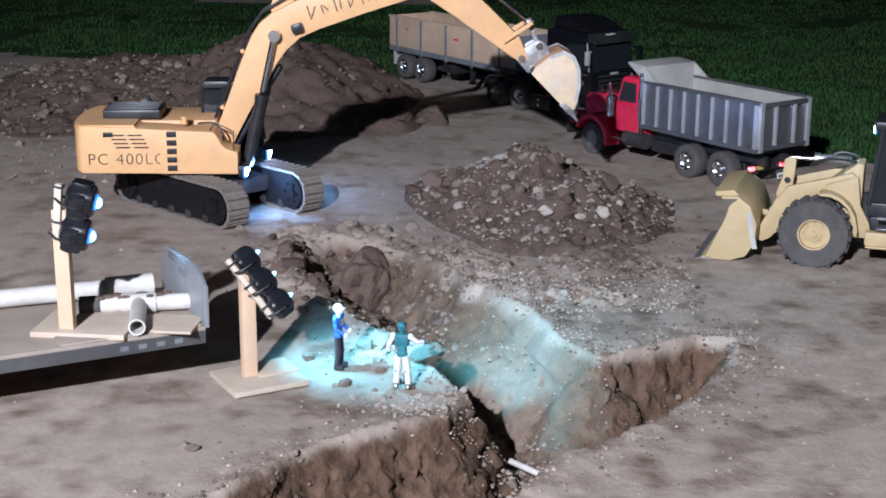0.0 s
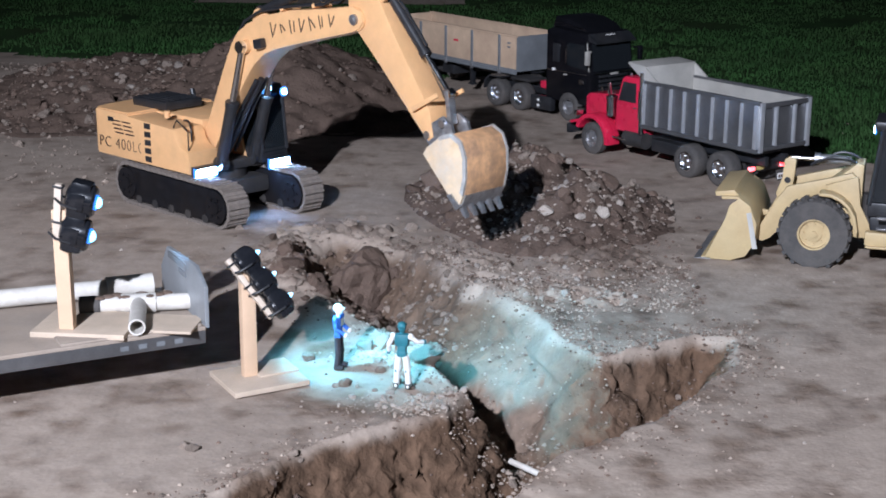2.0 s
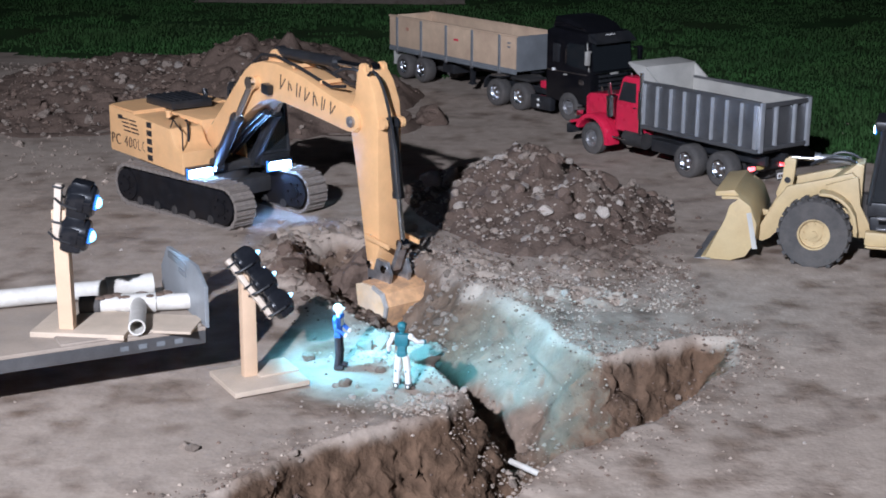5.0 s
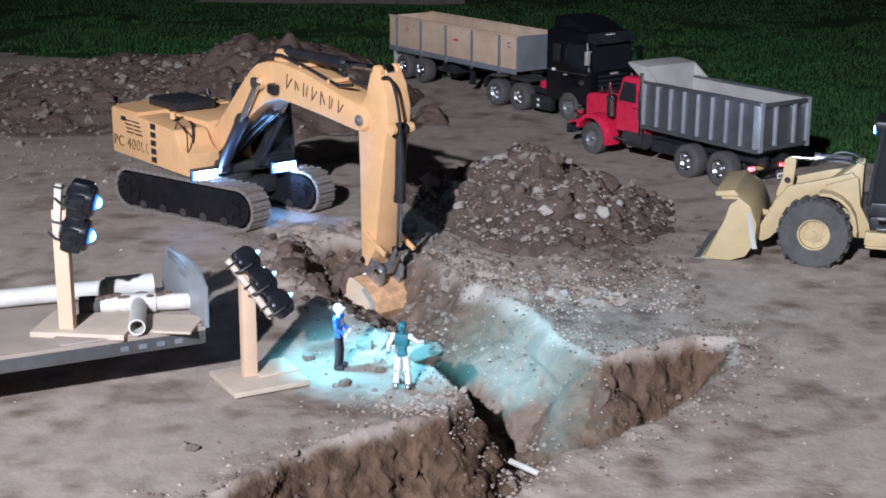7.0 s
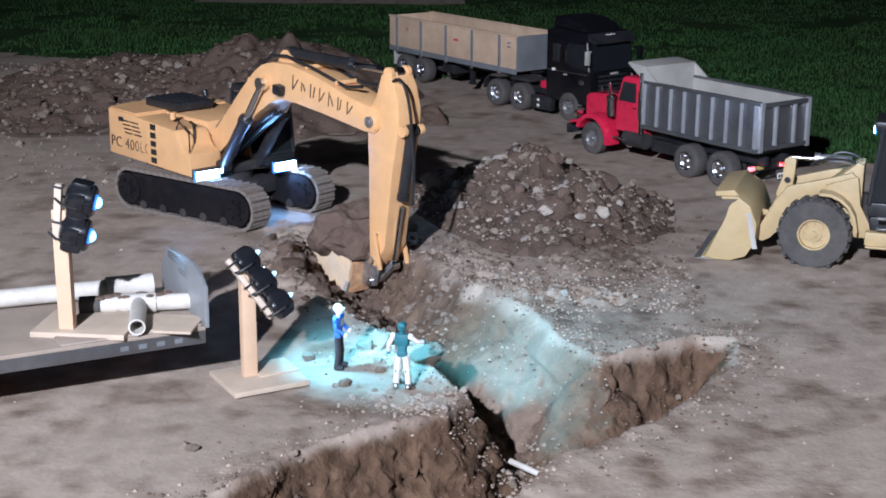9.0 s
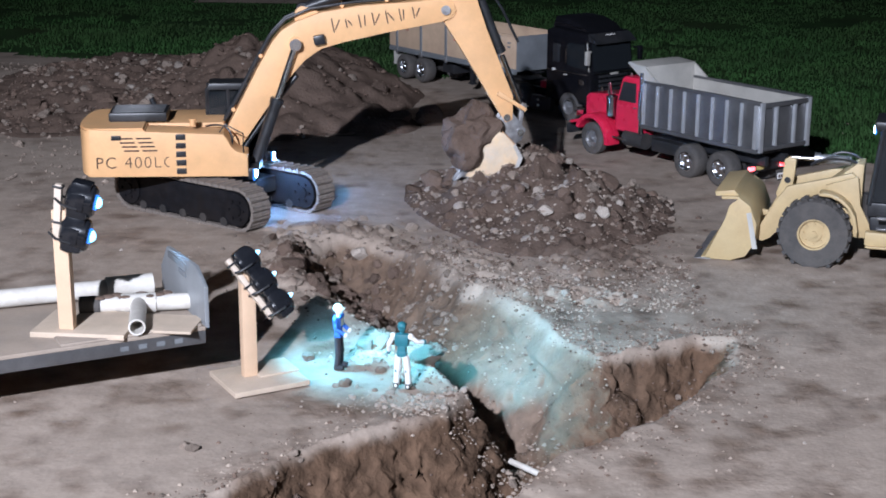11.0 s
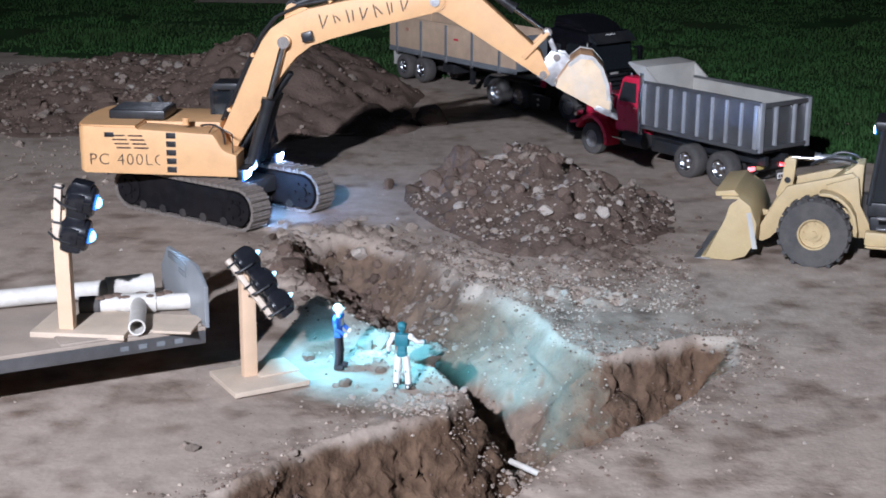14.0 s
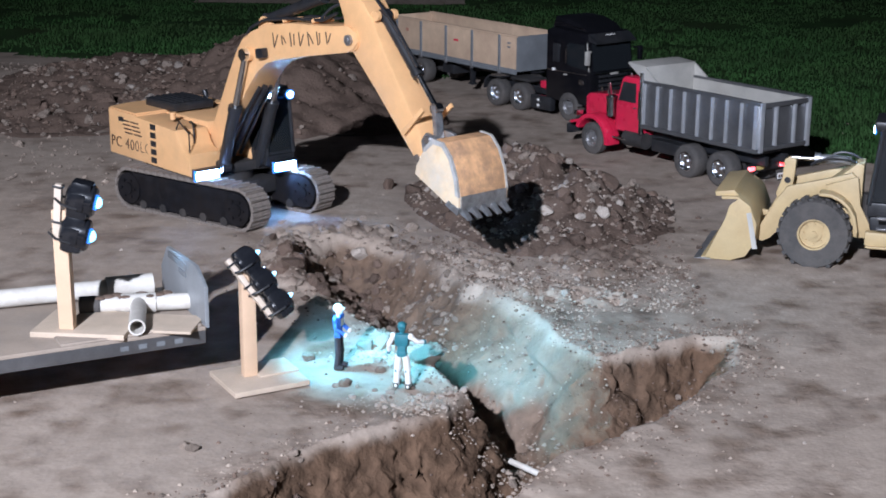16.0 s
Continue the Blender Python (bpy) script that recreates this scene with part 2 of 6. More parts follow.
def build_ground():
    xs = np.concatenate([-0.9 - np.geomspace(60, 0.02, 44), np.arange(-0.9, -0.34, 0.009), np.arange(-0.34, 0.52, 0.0046), np.arange(0.52, 1.0, 0.009), 1.0 + np.geomspace(0.02, 60, 44)])
    ys = np.concatenate([1.40 - np.geomspace(60, 0.35, 14), np.arange(1.40, 1.58, 0.009), np.arange(1.58, 2.90, 0.0046), np.arange(2.90, 3.6, 0.010), np.arange(3.6, 5.4, 0.016), np.arange(5.4, 9.8, 0.09), 9.8 + np.geomspace(0.1, 80, 18)])
    X, Y = np.meshgrid(xs, ys)
    Z = ground_height(X, Y)
    wall = np.clip(trench_depth(X, Y)[0] / 0.03, 0, 1) * (Z < -0.012)
    PX = X + wall * 0.015 * fbm(X + 0.3 * Y, Z * 1.2, 50, 151, 3, 0.6)
    PY = Y + wall * 0.016 * fbm(X - Y * 0.3, Z * 1.2, 50, 161, 3, 0.6)
    nx, ny = len(xs), len(ys)
    idx = np.arange(nx * ny).reshape(ny, nx)
    quads = np.stack([idx[:-1, :-1], idx[:-1, 1:], idx[1:, 1:], idx[1:, :-1]], -1).reshape(-1, 4)
    me = bpy.data.meshes.new("ground")
    me.from_pydata(np.stack([PX, PY, Z], -1).reshape(-1, 3).tolist(), [], quads.tolist())
    for m in (SOIL, TURF):
        me.materials.append(m)
    cx, cy = X.ravel()[quads].mean(1), Y.ravel()[quads].mean(1)
    kind = ((cy > lawn_edge(cx)) & ~((cy > 7.2) & (cx < 0.1) & (cx > -1.2))).astype(int)
    vx, vy = X.ravel(), Y.ravel()
    depth, _, near = trench_depth(vx + 0.018 * fbm(vx, vy, 11, 41, 2, 0.5), vy + 0.018 * fbm(vx, vy, 11, 51, 2, 0.5))
    slope_side = np.exp(-(np.hypot(vx - 0.12, (vy - 2.24) * 0.8) / 0.12) ** 2)
    cut = (1 - 0.55 * slope_side) * (1 - 0.15 * np.clip((vy - 2.38) / 0.15, 0, 1)) * np.clip((depth - 0.001 - 0.016 * fbm(vx, vy, 18, 95, 3)) / 0.012, 0, 1)
    loose = np.maximum(np.maximum(heap_height(vx, vy), bank_height(vx, vy)), dig_height(vx, vy)) + 0.026 * np.exp(-np.hypot((vx - 0.30) / 0.09, (vy - 2.66) / 0.14) ** 2) + 0.026 * np.exp(-np.hypot((vx - 0.30) / 0.11, (vy - 2.31) / 0.06) ** 2) + 0.016 * np.exp(-np.hypot((vx - 0.45) / 0.16, (vy - 2.92) / 0.10) ** 2)
    damp = np.clip((loose - 0.008 + 0.03 * fbm(vx, vy, 14, 97, 4)) / 0.018, 0, 1) * (1 - cut) * 0.85 + 0.16 * np.clip(fbm(vx, vy, 2.2, 101, 4) * 2 - 0.1, 0, 1)
    for key, values in (("cut", cut), ("damp", damp)):
        me.attributes.new(key, "FLOAT", "POINT").data.foreach_set("value", np.clip(values, 0, 1).astype(np.float32))
    me.polygons.foreach_set("material_index", kind.astype(np.int32))
    me.polygons.foreach_set("use_smooth", np.ones(len(quads), bool))
    me.update()
    return tagged(new("ground", me), "bare dry grey-brown soil with a dug trench and spoil heaps", "ground", kind="structure")


def build_mound(name, height, x0, x1, y0, y1, step, material, label):
    """A loose heap on the ground, its foot just under the surface."""
    xs, ys = np.arange(x0, x1, step), np.arange(y0, y1, step)
    X, Y = np.meshgrid(xs, ys)
    h = height(X, Y)
    Z = ground_height(X, Y) + np.where(h > 0.001, h, -0.006)
    nx, ny = len(xs), len(ys)
    idx = np.arange(nx * ny).reshape(ny, nx)
    quads = np.stack([idx[:-1, :-1], idx[:-1, 1:], idx[1:, 1:], idx[1:, :-1]], -1).reshape(-1, 4)
    quads = quads[(h.ravel()[quads].max(1) > 0.0005)]
    me = bpy.data.meshes.new(name)
    used, back = np.unique(quads, return_inverse=True)
    me.from_pydata(np.stack([X, Y, Z], -1).reshape(-1, 3)[used].tolist(), [], back.reshape(-1, 4).tolist())
    me.materials.append(material)
    me.polygons.foreach_set("use_smooth", np.ones(len(me.polygons), bool))
    return tagged(new(name, me), label, "soil heap", "soil heaps")


ground = build_ground()
heap = build_mound("dirt_mound", heap_height, -0.14, 0.58, 2.70, 3.55, 0.007, DAMP, "heap of dug brown soil mixed with pale stones")
bank = build_mound("spoil_bank", bank_height, -1.55, 0.12, 3.75, 5.5, 0.014, DAMP, "long bank of dark dug topsoil with lumps")


# ---- mesh helpers ----
def box(bm, size, at, bevel=0.0, turn=None):
    """A box with softened edges."""
    m = Matrix.Translation(at) @ (turn.to_4x4() if turn else Matrix()) @ Matrix.Diagonal((*size, 1))
    made = bmesh.ops.create_cube(bm, size=1, matrix=m)["verts"]
    if bevel:
        edges = list({e for v in made for e in v.link_edges})
        bmesh.ops.bevel(bm, geom=edges, offset=bevel, segments=2, profile=0.6, affect="EDGES")


AXES = {"x": Matrix.Rotation(radians(90), 4, "Y"), "y": Matrix.Rotation(radians(90), 4, "X"), "z": Matrix()}


def cyl(bm, r, length, at, axis="z", seg=20, r2=None):
    bmesh.ops.create_cone(bm, cap_ends=True, segments=seg, radius1=r, radius2=r if r2 is None else r2, depth=length, matrix=Matrix.Translation(at) @ AXES[axis])


def prism(bm, outline, y0, y1, bevel=0.0):
    """The outline (x, z), pulled from y0 to y1."""
    a = [bm.verts.new((x, y0, z)) for x, z in outline]
    b = [bm.verts.new((x, y1, z)) for x, z in outline]
    faces = [bm.faces.new(a), bm.faces.new(b[::-1])]
    n = len(a)
    for i in range(n):
        faces.append(bm.faces.new((a[i], b[i], b[(i + 1) % n], a[(i + 1) % n])))
    bmesh.ops.recalc_face_normals(bm, faces=faces)
    if bevel:
        edges = list({e for f in faces[:2] for e in f.edges})
        bmesh.ops.bevel(bm, geom=edges, offset=bevel, segments=2, profile=0.6, affect="EDGES")


def ring(bm, r0, r1, width, at, axis="y", seg=28):
    """A short open tube with thick walls."""
    turn = Matrix.Translation(at) @ AXES[axis]
    rows = []
    for r, z in ((r0, -width / 2), (r1, -width / 2), (r1, width / 2), (r0, width / 2)):
        rows.append([bm.verts.new(turn @ Vector((r * math.cos(6.28318 * k / seg), r * math.sin(6.28318 * k / seg), z))) for k in range(seg)])
    for q in range(4):
        a, b = rows[q], rows[(q + 1) % 4]
        for k in range(seg):
            bm.faces.new((a[k], a[(k + 1) % seg], b[(k + 1) % seg], b[k]))
    bmesh.ops.recalc_face_normals(bm, faces=bm.faces[:])


def tube(bm, points, r, seg=8):
    """A bent round bar or hose through the points."""
    pts = [Vector(p) for p in points]
    rows = []
    for i, p in enumerate(pts):
        d = (pts[min(i + 1, len(pts) - 1)] - pts[max(i - 1, 0)]).normalized()
        q = d.to_track_quat("Z", "Y")
        rows.append([bm.verts.new(p + q @ Vector((r * math.cos(6.28318 * k / seg), r * math.sin(6.28318 * k / seg), 0))) for k in range(seg)])
    for a, b in zip(rows, rows[1:]):
        for k in range(seg):
            bm.faces.new((a[k], a[(k + 1) % seg], b[(k + 1) % seg], b[k]))
    bm.faces.new(rows[0][::-1]), bm.faces.new(rows[-1])
    bmesh.ops.recalc_face_normals(bm, faces=bm.faces[:])


def arc(p0, p1, p2, n=8):
    """Points on a bent line from p0 over p1 to p2."""
    a, b, c = Vector(p0), Vector(p1), Vector(p2)
    return [(1 - t) ** 2 * a + 2 * t * (1 - t) * b + t * t * c for t in (i / n for i in range(n + 1))]


def part(name, bm, material, parent, label="", at=None, smooth=True):
    me = bpy.data.meshes.new(name)
    bm.to_mesh(me)
    bm.free()
    for m in (material if isinstance(material, (list, tuple)) else [material]):
        me.materials.append(m)
    if smooth:
        me.polygons.foreach_set("use_smooth", np.ones(len(me.polygons), bool))
        me.set_sharp_from_angle(angle=radians(35))
    ob = new(name, me)
    if parent:
        ob.parent = parent
    if at is not None:
        ob.matrix_basis = at
    return tagged(ob, label)


def made(*calls):
    """One bmesh out of several shapes: (function, arguments ...)."""
    bm = bmesh.new()
    for f, *a in calls:
        f(bm, *a)
    return bm


def thing(name, m, label, category, group=""):
    ob = new(name)
    ob.empty_display_size = 0.05
    ob.matrix_world = m
    return tagged(ob, label, category, group)


def lettering(text, size, m, material, parent, depth=0.0006):
    cu = bpy.data.curves.new("lettering", "FONT")
    cu.body, cu.size, cu.extrude, cu.align_x, cu.align_y, cu.space_character = text, size, depth, "CENTER", "CENTER", 1.15
    cu.offset = -0.0006
    tmp = bpy.data.objects.new("lettering", cu)
    scene.collection.objects.link(tmp)
    bpy.context.view_layer.update()
    me = bpy.data.meshes.new_from_object(tmp.evaluated_get(bpy.context.evaluated_depsgraph_get()))
    bpy.data.objects.remove(tmp)
    me.materials.clear()
    me.materials.append(material)
    ob = new("lettering", me)
    ob.parent, ob.matrix_basis = parent, m
    return ob


LED = glow("blue_white_led", (0.18, 0.62, 1.0), 4.5)
LAMP = glow("headlamp_led", (0.22, 0.46, 1.0), 330.0)
# Blue glow for added rims that stand in for bloom around the lamps.
HALO = glow("blue_bloom", (0.04, 0.25, 1.0), 1.8, 0.02)
CABLAMP = glow("cab_lamp_led", (0.30, 0.6, 1.0), 200.0)
WINDOW = bpy.data.materials.new("smoked_window")
WINDOW.use_nodes = True
wp = WINDOW.node_tree.nodes["Principled BSDF"]
wp.inputs["Base Color"].default_value = (0.05, 0.06, 0.07, 1)
wp.inputs["Roughness"].default_value = 0.06
wp.inputs["Transmission Weight"].default_value = 0.75

# ---- excavator ----
EX_A, EX_B = pose(-0.4885, 3.103, 0.0, 0, 0, math.degrees(-0.787)), pose(-0.4718, 3.079, 0.0, 0, 0, math.degrees(-0.642))
FOOT, BOOM, STICK = Vector((0.0135, 0, 0.1452)), 0.5397, 0.2664
excavator = thing("excavator", EX_A, "yellow model excavator on dusty tracks with bright blue-white work lights", "excavator")


def racetrack(length, r, n=14):
    h = length / 2 - r
    pts = []
    for cx, a0 in ((h, -90), (-h, 90)):
        pts += [(cx + r * math.cos(radians(a0 + 180 * k / n)), r + r * math.sin(radians(a0 + 180 * k / n))) for k in range(n + 1)]
    return pts


def build_track(y):
    length, r, w = 0.412, 0.045, 0.052
    frame_ob = part("track_frame", made((prism, [(x * 0.90, 0.010 + z * 0.78) for x, z in racetrack(length, r)], -w / 2 + 0.003, w / 2 - 0.003, 0.003)), SIDE, excavator, "black side frame caked with dust", pose(0, y, 0.0))
    for x in (-length / 2 + r, length / 2 - r):
        bm = bmesh.new()
        cyl(bm, 0.034, w + 0.002, (x, 0, r), "y", 24)
        cyl(bm, 0.013, w + 0.008, (x, 0, r), "y", 16)
        for k in range(6):
            a = k * 1.0472
            cyl(bm, 0.003, w + 0.010, (x + 0.02 * math.cos(a), 0, r + 0.02 * math.sin(a)), "y", 8)
        part("sprocket", bm, SIDE, frame_ob)
    for k in range(5):
        part("roller", made((cyl, 0.010, w - 0.004, (-0.12 + 0.06 * k, 0, 0.014), "y", 14)), DUSTY, frame_ob)
    # the shoes, one after another along the chain
    loop = racetrack(length, r, 40)
    loop.append(loop[0])
    pts = [Vector((x, 0, z)) for x, z in loop]
    legs = [(b - a).length for a, b in zip(pts, pts[1:])]
    total, count = sum(legs), 46
    bm = bmesh.new()
    box(bm, (total / count * 0.9, w, 0.006), (0, 0, -0.003), 0.0008)
    box(bm, (0.0035, w, 0.0035), (-total / count * 0.28, 0, 0.0012))
    box(bm, (0.0025, w, 0.0025), (total / count * 0.08, 0, 0.0008))
    shoe = part("track_shoe", bm, TRACK, excavator)
    for k in range(count):
        s = total * k / count
        i = 0
        while i < len(legs) - 1 and s > legs[i]:
            s -= legs[i]
            i += 1
        d = (pts[i + 1] - pts[i]).normalized()
        at = pts[i] + d * s
        up = Vector((d.z, 0, -d.x))
        m = Matrix((( d.x, 0, up.x, at.x), (0, 1, 0, y), (d.z, 0, up.z, at.z), (0, 0, 0, 1)))
        ob = shoe if k == 0 else new("track_shoe", shoe.data)
        ob.parent, ob.matrix_basis = excavator, m


for side in (-0.099, 0.099):
    build_track(side)
part("undercarriage", made((box, (0.17, 0.15, 0.035), (0, 0, 0.055), 0.006), (cyl, 0.065, 0.03, (0, 0, 0.083), "z", 32)), DUSTY, excavator, "black centre frame and slewing ring")

# the upper structure turns on the slewing ring
HW = 0.1204
side_view = [(-0.262, 0.100), (0.057, 0.096), (0.057, 0.143), (0.034, 0.150), (0.024, 0.160), (0.016, 0.176), (0.008, 0.186), (-0.262, 0.200)]
house = part("upper_structure", made((prism, side_view, -HW, -0.042, 0.005)), YELLOW, excavator, "yellow engine housing with rounded counterweight")
bm = bmesh.new()
plan = [(-0.15, -HW + 0.001), (-0.262, -HW + 0.001)] + [(-0.262 - 0.028 * math.sin(radians(a)), -(HW - 0.001) * math.cos(radians(a))) for a in range(15, 180, 15)] + [(-0.262, HW - 0.001), (-0.15, HW - 0.001)]
lower = [bm.verts.new((x, y, 0.100)) for x, y in plan]
upper = [bm.verts.new((x, y, 0.2005)) for x, y in plan]
n = len(plan)
fs = [bm.faces.new(lower), bm.faces.new(upper[::-1])] + [bm.faces.new((lower[i], upper[i], upper[(i + 1) % n], lower[(i + 1) % n])) for i in range(n)]
bmesh.ops.recalc_face_normals(bm, faces=fs)
bmesh.ops.bevel(bm, geom=list({e for f in fs[:2] for e in f.edges}), offset=0.004, segments=2, affect="EDGES")
part("counterweight", bm, YELLOW, house, "rounded yellow counterweight")
part("engine_deck", made((box, (0.245, 0.160, 0.096), (-0.115, 0.039, 0.1485), 0.004)), YELLOW, house)
part("front_deck", made((box, (0.20, 0.078, 0.02), (-0.03, 0.0, 0.103), 0.003), (box, (0.11, 0.08, 0.014), (0.02, 0.078, 0.100), 0.003)), DUSTY, house, "dark front frame")
part("engine_grille", made((box, (0.120, 0.100, 0.019), (-0.170, 0.005, 0.2095), 0.004), *[(box, (0.108, 0.004, 0.004), (-0.170, -0.034 + 0.0155 * k, 0.2195), 0.001) for k in range(6)]), BLACK, house, "black ribbed engine cover")
part("exhaust_pipe", made((tube, [(-0.145, 0.058, 0.20), (-0.145, 0.058, 0.222), (-0.150, 0.058, 0.232)], 0.006, 12)), BLACK, house)
for k in range(5):
    part("vent", made((box, (0.020, 0.003, 0.0118), (-0.0785, -HW - 0.0002, 0.1105 + 0.0178 * k), 0.0008)), BLACK, house)
for i in range(2):
    for k in range(4):
        part("vent_slot", made((box, (0.030, 0.0022, 0.0028), (-0.190 + 0.037 * i + 0.004 * k, -HW - 0.0002, 0.180 - 0.0085 * k))), INK, house)
part("emblem", made((box, (0.020, 0.002, 0.010), (-0.208, -HW - 0.0004, 0.1815), 0.001)), BLACK, house, "small dark emblem")
lettering("PC 400LC", 0.034, pose(-0.172, -HW - 0.0006, 0.129, 90, 0, 1), INK, house)
part("filler_cap", made((cyl, 0.006, 0.012, (-0.055, -0.085, 0.204), "z", 16), (cyl, 0.0075, 0.004, (-0.055, -0.085, 0.211), "z", 16)), YELLOW, house)
part("tank_hose", made((tube, arc((0.025, -0.085, 0.158), (0.028, -0.085, 0.21), (-0.03, -0.06, 0.192)), 0.0022)), BLACK, house)
part("handrail", made((tube, [(0.048, -0.112, 0.143), (0.048, -0.112, 0.185), (0.012, -0.112, 0.205), (0.0, -0.112, 0.188)], 0.0016)), BLACK, house)
for s in (-1, 1):
    part("boom_bracket", made((prism, [(-0.03, 0.108), (0.045, 0.108), (0.032, 0.150), (0.016, 0.166), (-0.002, 0.160)], s * 0.046 - 0.004, s * 0.046 + 0.004, 0.001)), YELLOW, house)
# cab: a black frame with smoked panes
CX0, CX1, CY0, CY1, CZ0, CZ1 = -0.034, 0.094, 0.047, 0.121, 0.104, 0.264
part("cab_roof", made((prism, [(CX0, CZ1 - 0.014), (CX1 - 0.010, CZ1 - 0.014), (CX1 - 0.018, CZ1), (CX0 + 0.008, CZ1)], CY0, CY1, 0.003)), BLACK, house)
part("cab_floor", made((box, (CX1 - CX0, CY1 - CY0, 0.03), ((CX0 + CX1) / 2, (CY0 + CY1) / 2, CZ0 + 0.012), 0.003)), BLACK, house)
for x0, x1 in ((CX0 + 0.003, CX0 + 0.003), (0.016, 0.014), (CX1, CX1 - 0.014)):
    for y in (CY0 + 0.003, CY1 - 0.003):
        part("cab_post", made((tube, [(x0, y, CZ0 + 0.02), ((x0 + x1) / 2, y, (CZ0 + CZ1) / 2), (x1, y, CZ1 - 0.010)], 0.0042, 8)), BLACK, house)
part("cab_pane", made((box, (0.0015, CY1 - CY0 - 0.01, 0.125), (CX1 - 0.007, (CY0 + CY1) / 2, 0.184), 0, Matrix.Rotation(radians(-6), 3, "Y"))), WINDOW, house)
for y in (CY0 + 0.002, CY1 - 0.002):
    part("cab_pane", made((box, (CX1 - CX0 - 0.018, 0.0015, 0.118), ((CX0 + CX1) / 2 - 0.004, y, 0.188))), WINDOW, house)
part("seat", made((box, (0.035, 0.04, 0.012), (-0.005, 0.082, 0.150), 0.004), (box, (0.010, 0.04, 0.05), (-0.024, 0.082, 0.176), 0.004)), DUSTY, house, "dark operator seat")
for y in (CY0 + 0.012, CY1 - 0.012):
    part("cab_lamp", made((box, (0.012, 0.020, 0.013), (CX1 - 0.002, y, CZ1 - 0.014), 0.003)), BLACK, house)
    # Added glowing disc: the blue bloom about the cab lamp.
    part("lamp_rim", made((cyl, 0.0105, 0.003, (CX1 + 0.0045, y, CZ1 - 0.015), "x", 16)), HALO, house, "added blue rim in place of lamp bloom")
    part("cab_lamp_lens", made((cyl, 0.0060, 0.004, (CX1 + 0.006, y, CZ1 - 0.015), "x", 16)), CABLAMP, house, "blue-white glowing lamp")
for y in (-0.086, 0.086):
    fx = 0.062 if y < 0 else 0.098
    # The thin top box is an added brow that shades the panel.
    part("front_lamp", made((box, (0.012, 0.058, 0.022), (fx, y, 0.099), 0.003), (box, (0.022, 0.058, 0.0025), (fx + 0.006, y, 0.111), 0.0008)), BLACK, house)
    # Added glowing surround: the blue bloom about the lamp bar.
    part("lamp_rim", made((box, (0.005, 0.062, 0.025), (fx + 0.0065, y, 0.099), 0.0024)), HALO, house, "added blue rim in place of lamp bloom")
    part("front_lamp_lens", made((box, (0.007, 0.053, 0.016), (fx + 0.009, y, 0.099), 0.0032)), LAMP, house, "wide blue-white glowing lamp bar")

# boom, drawn in its own plane: x from foot pin to stick pin
upper_edge = [(-0.014, 0.010), (0.008, 0.026), (0.07, 0.062), (0.14, 0.104), (0.195, 0.134), (0.225, 0.144), (0.262, 0.144), (0.315, 0.133), (0.39, 0.103), (0.488, 0.052), (0.548, 0.024), (0.562, 0.004)]
lower_edge = [(0.556, -0.014), (0.540, -0.020), (0.520, -0.017), (0.406, 0.026), (0.320, 0.056), (0.275, 0.068), (0.235, 0.066), (0.20, 0.056), (0.13, 0.030), (0.06, 0.000), (0.02, -0.018), (-0.006, -0.016)]
boom = part("boom", made((prism, upper_edge + lower_edge, -0.034, 0.034, 0.003)), YELLOW, excavator, "bent yellow boom with hand-drawn black lettering")
for y in (-0.0365, 0.0365):
    part("pin_cap", made((cyl, 0.010, 0.006, (BOOM, y, 0), "y", 20), (cyl, 0.0048, 0.009, (BOOM, y, 0), "y", 6)), STEEL, boom, "steel pin")
    part("cylinder_boss", made((cyl, 0.014, 0.012, (0.236, y * 1.1, 0.106), "y", 20)), YELLOW, boom)
for y in (-0.012, 0.012):
    part("cylinder_bracket", made((prism, [(0.255, 0.140), (0.315, 0.130), (0.300, 0.150), (0.288, 0.163), (0.278, 0.164), (0.268, 0.158)], y - 0.003, y + 0.003, 0.001)), YELLOW, boom)
part("work_lamp", made((box, (0.024, 0.016, 0.020), (0.283, -0.043, 0.088), 0.004, Matrix.Rotation(radians(20), 3, "Y")), (cyl, 0.004, 0.016, (0.278, -0.036, 0.096), "y", 10)), BLACK, boom, "black work lamp")
for a, b in ((0.05, 0.052), (0.16, 0.117), (0.36, 0.117), (0.445, 0.077)):
    part("hose_clip", made((box, (0.008, 0.05, 0.008), (a, 0.0, b + 0.004), 0.0015)), YELLOW, boom)
for y in (-0.016, 0.018):
    part("hose", made((tube, [(0.0, y, 0.035), (0.07, y, 0.072), (0.14, y, 0.114), (0.20, y, 0.146), (0.245, y * 1.2, 0.158), (0.30, y * 1.4, 0.150), (0.38, y * 1.4, 0.116), (0.47, y * 1.3, 0.070), (0.51, y, 0.066)], 0.0034)), BLACK, boom)
for y, r in ((0.0, 0.007), (0.020, 0.004), (-0.020, 0.004)):
    part("thick_hose", made((tube, [(0.01, y, -0.030), (0.06, y * 0.9, -0.009), (0.13, y * 0.8, 0.021), (0.20, y * 0.7, 0.046)], r, 10)), BLACK, boom, "thick black hose under the boom")
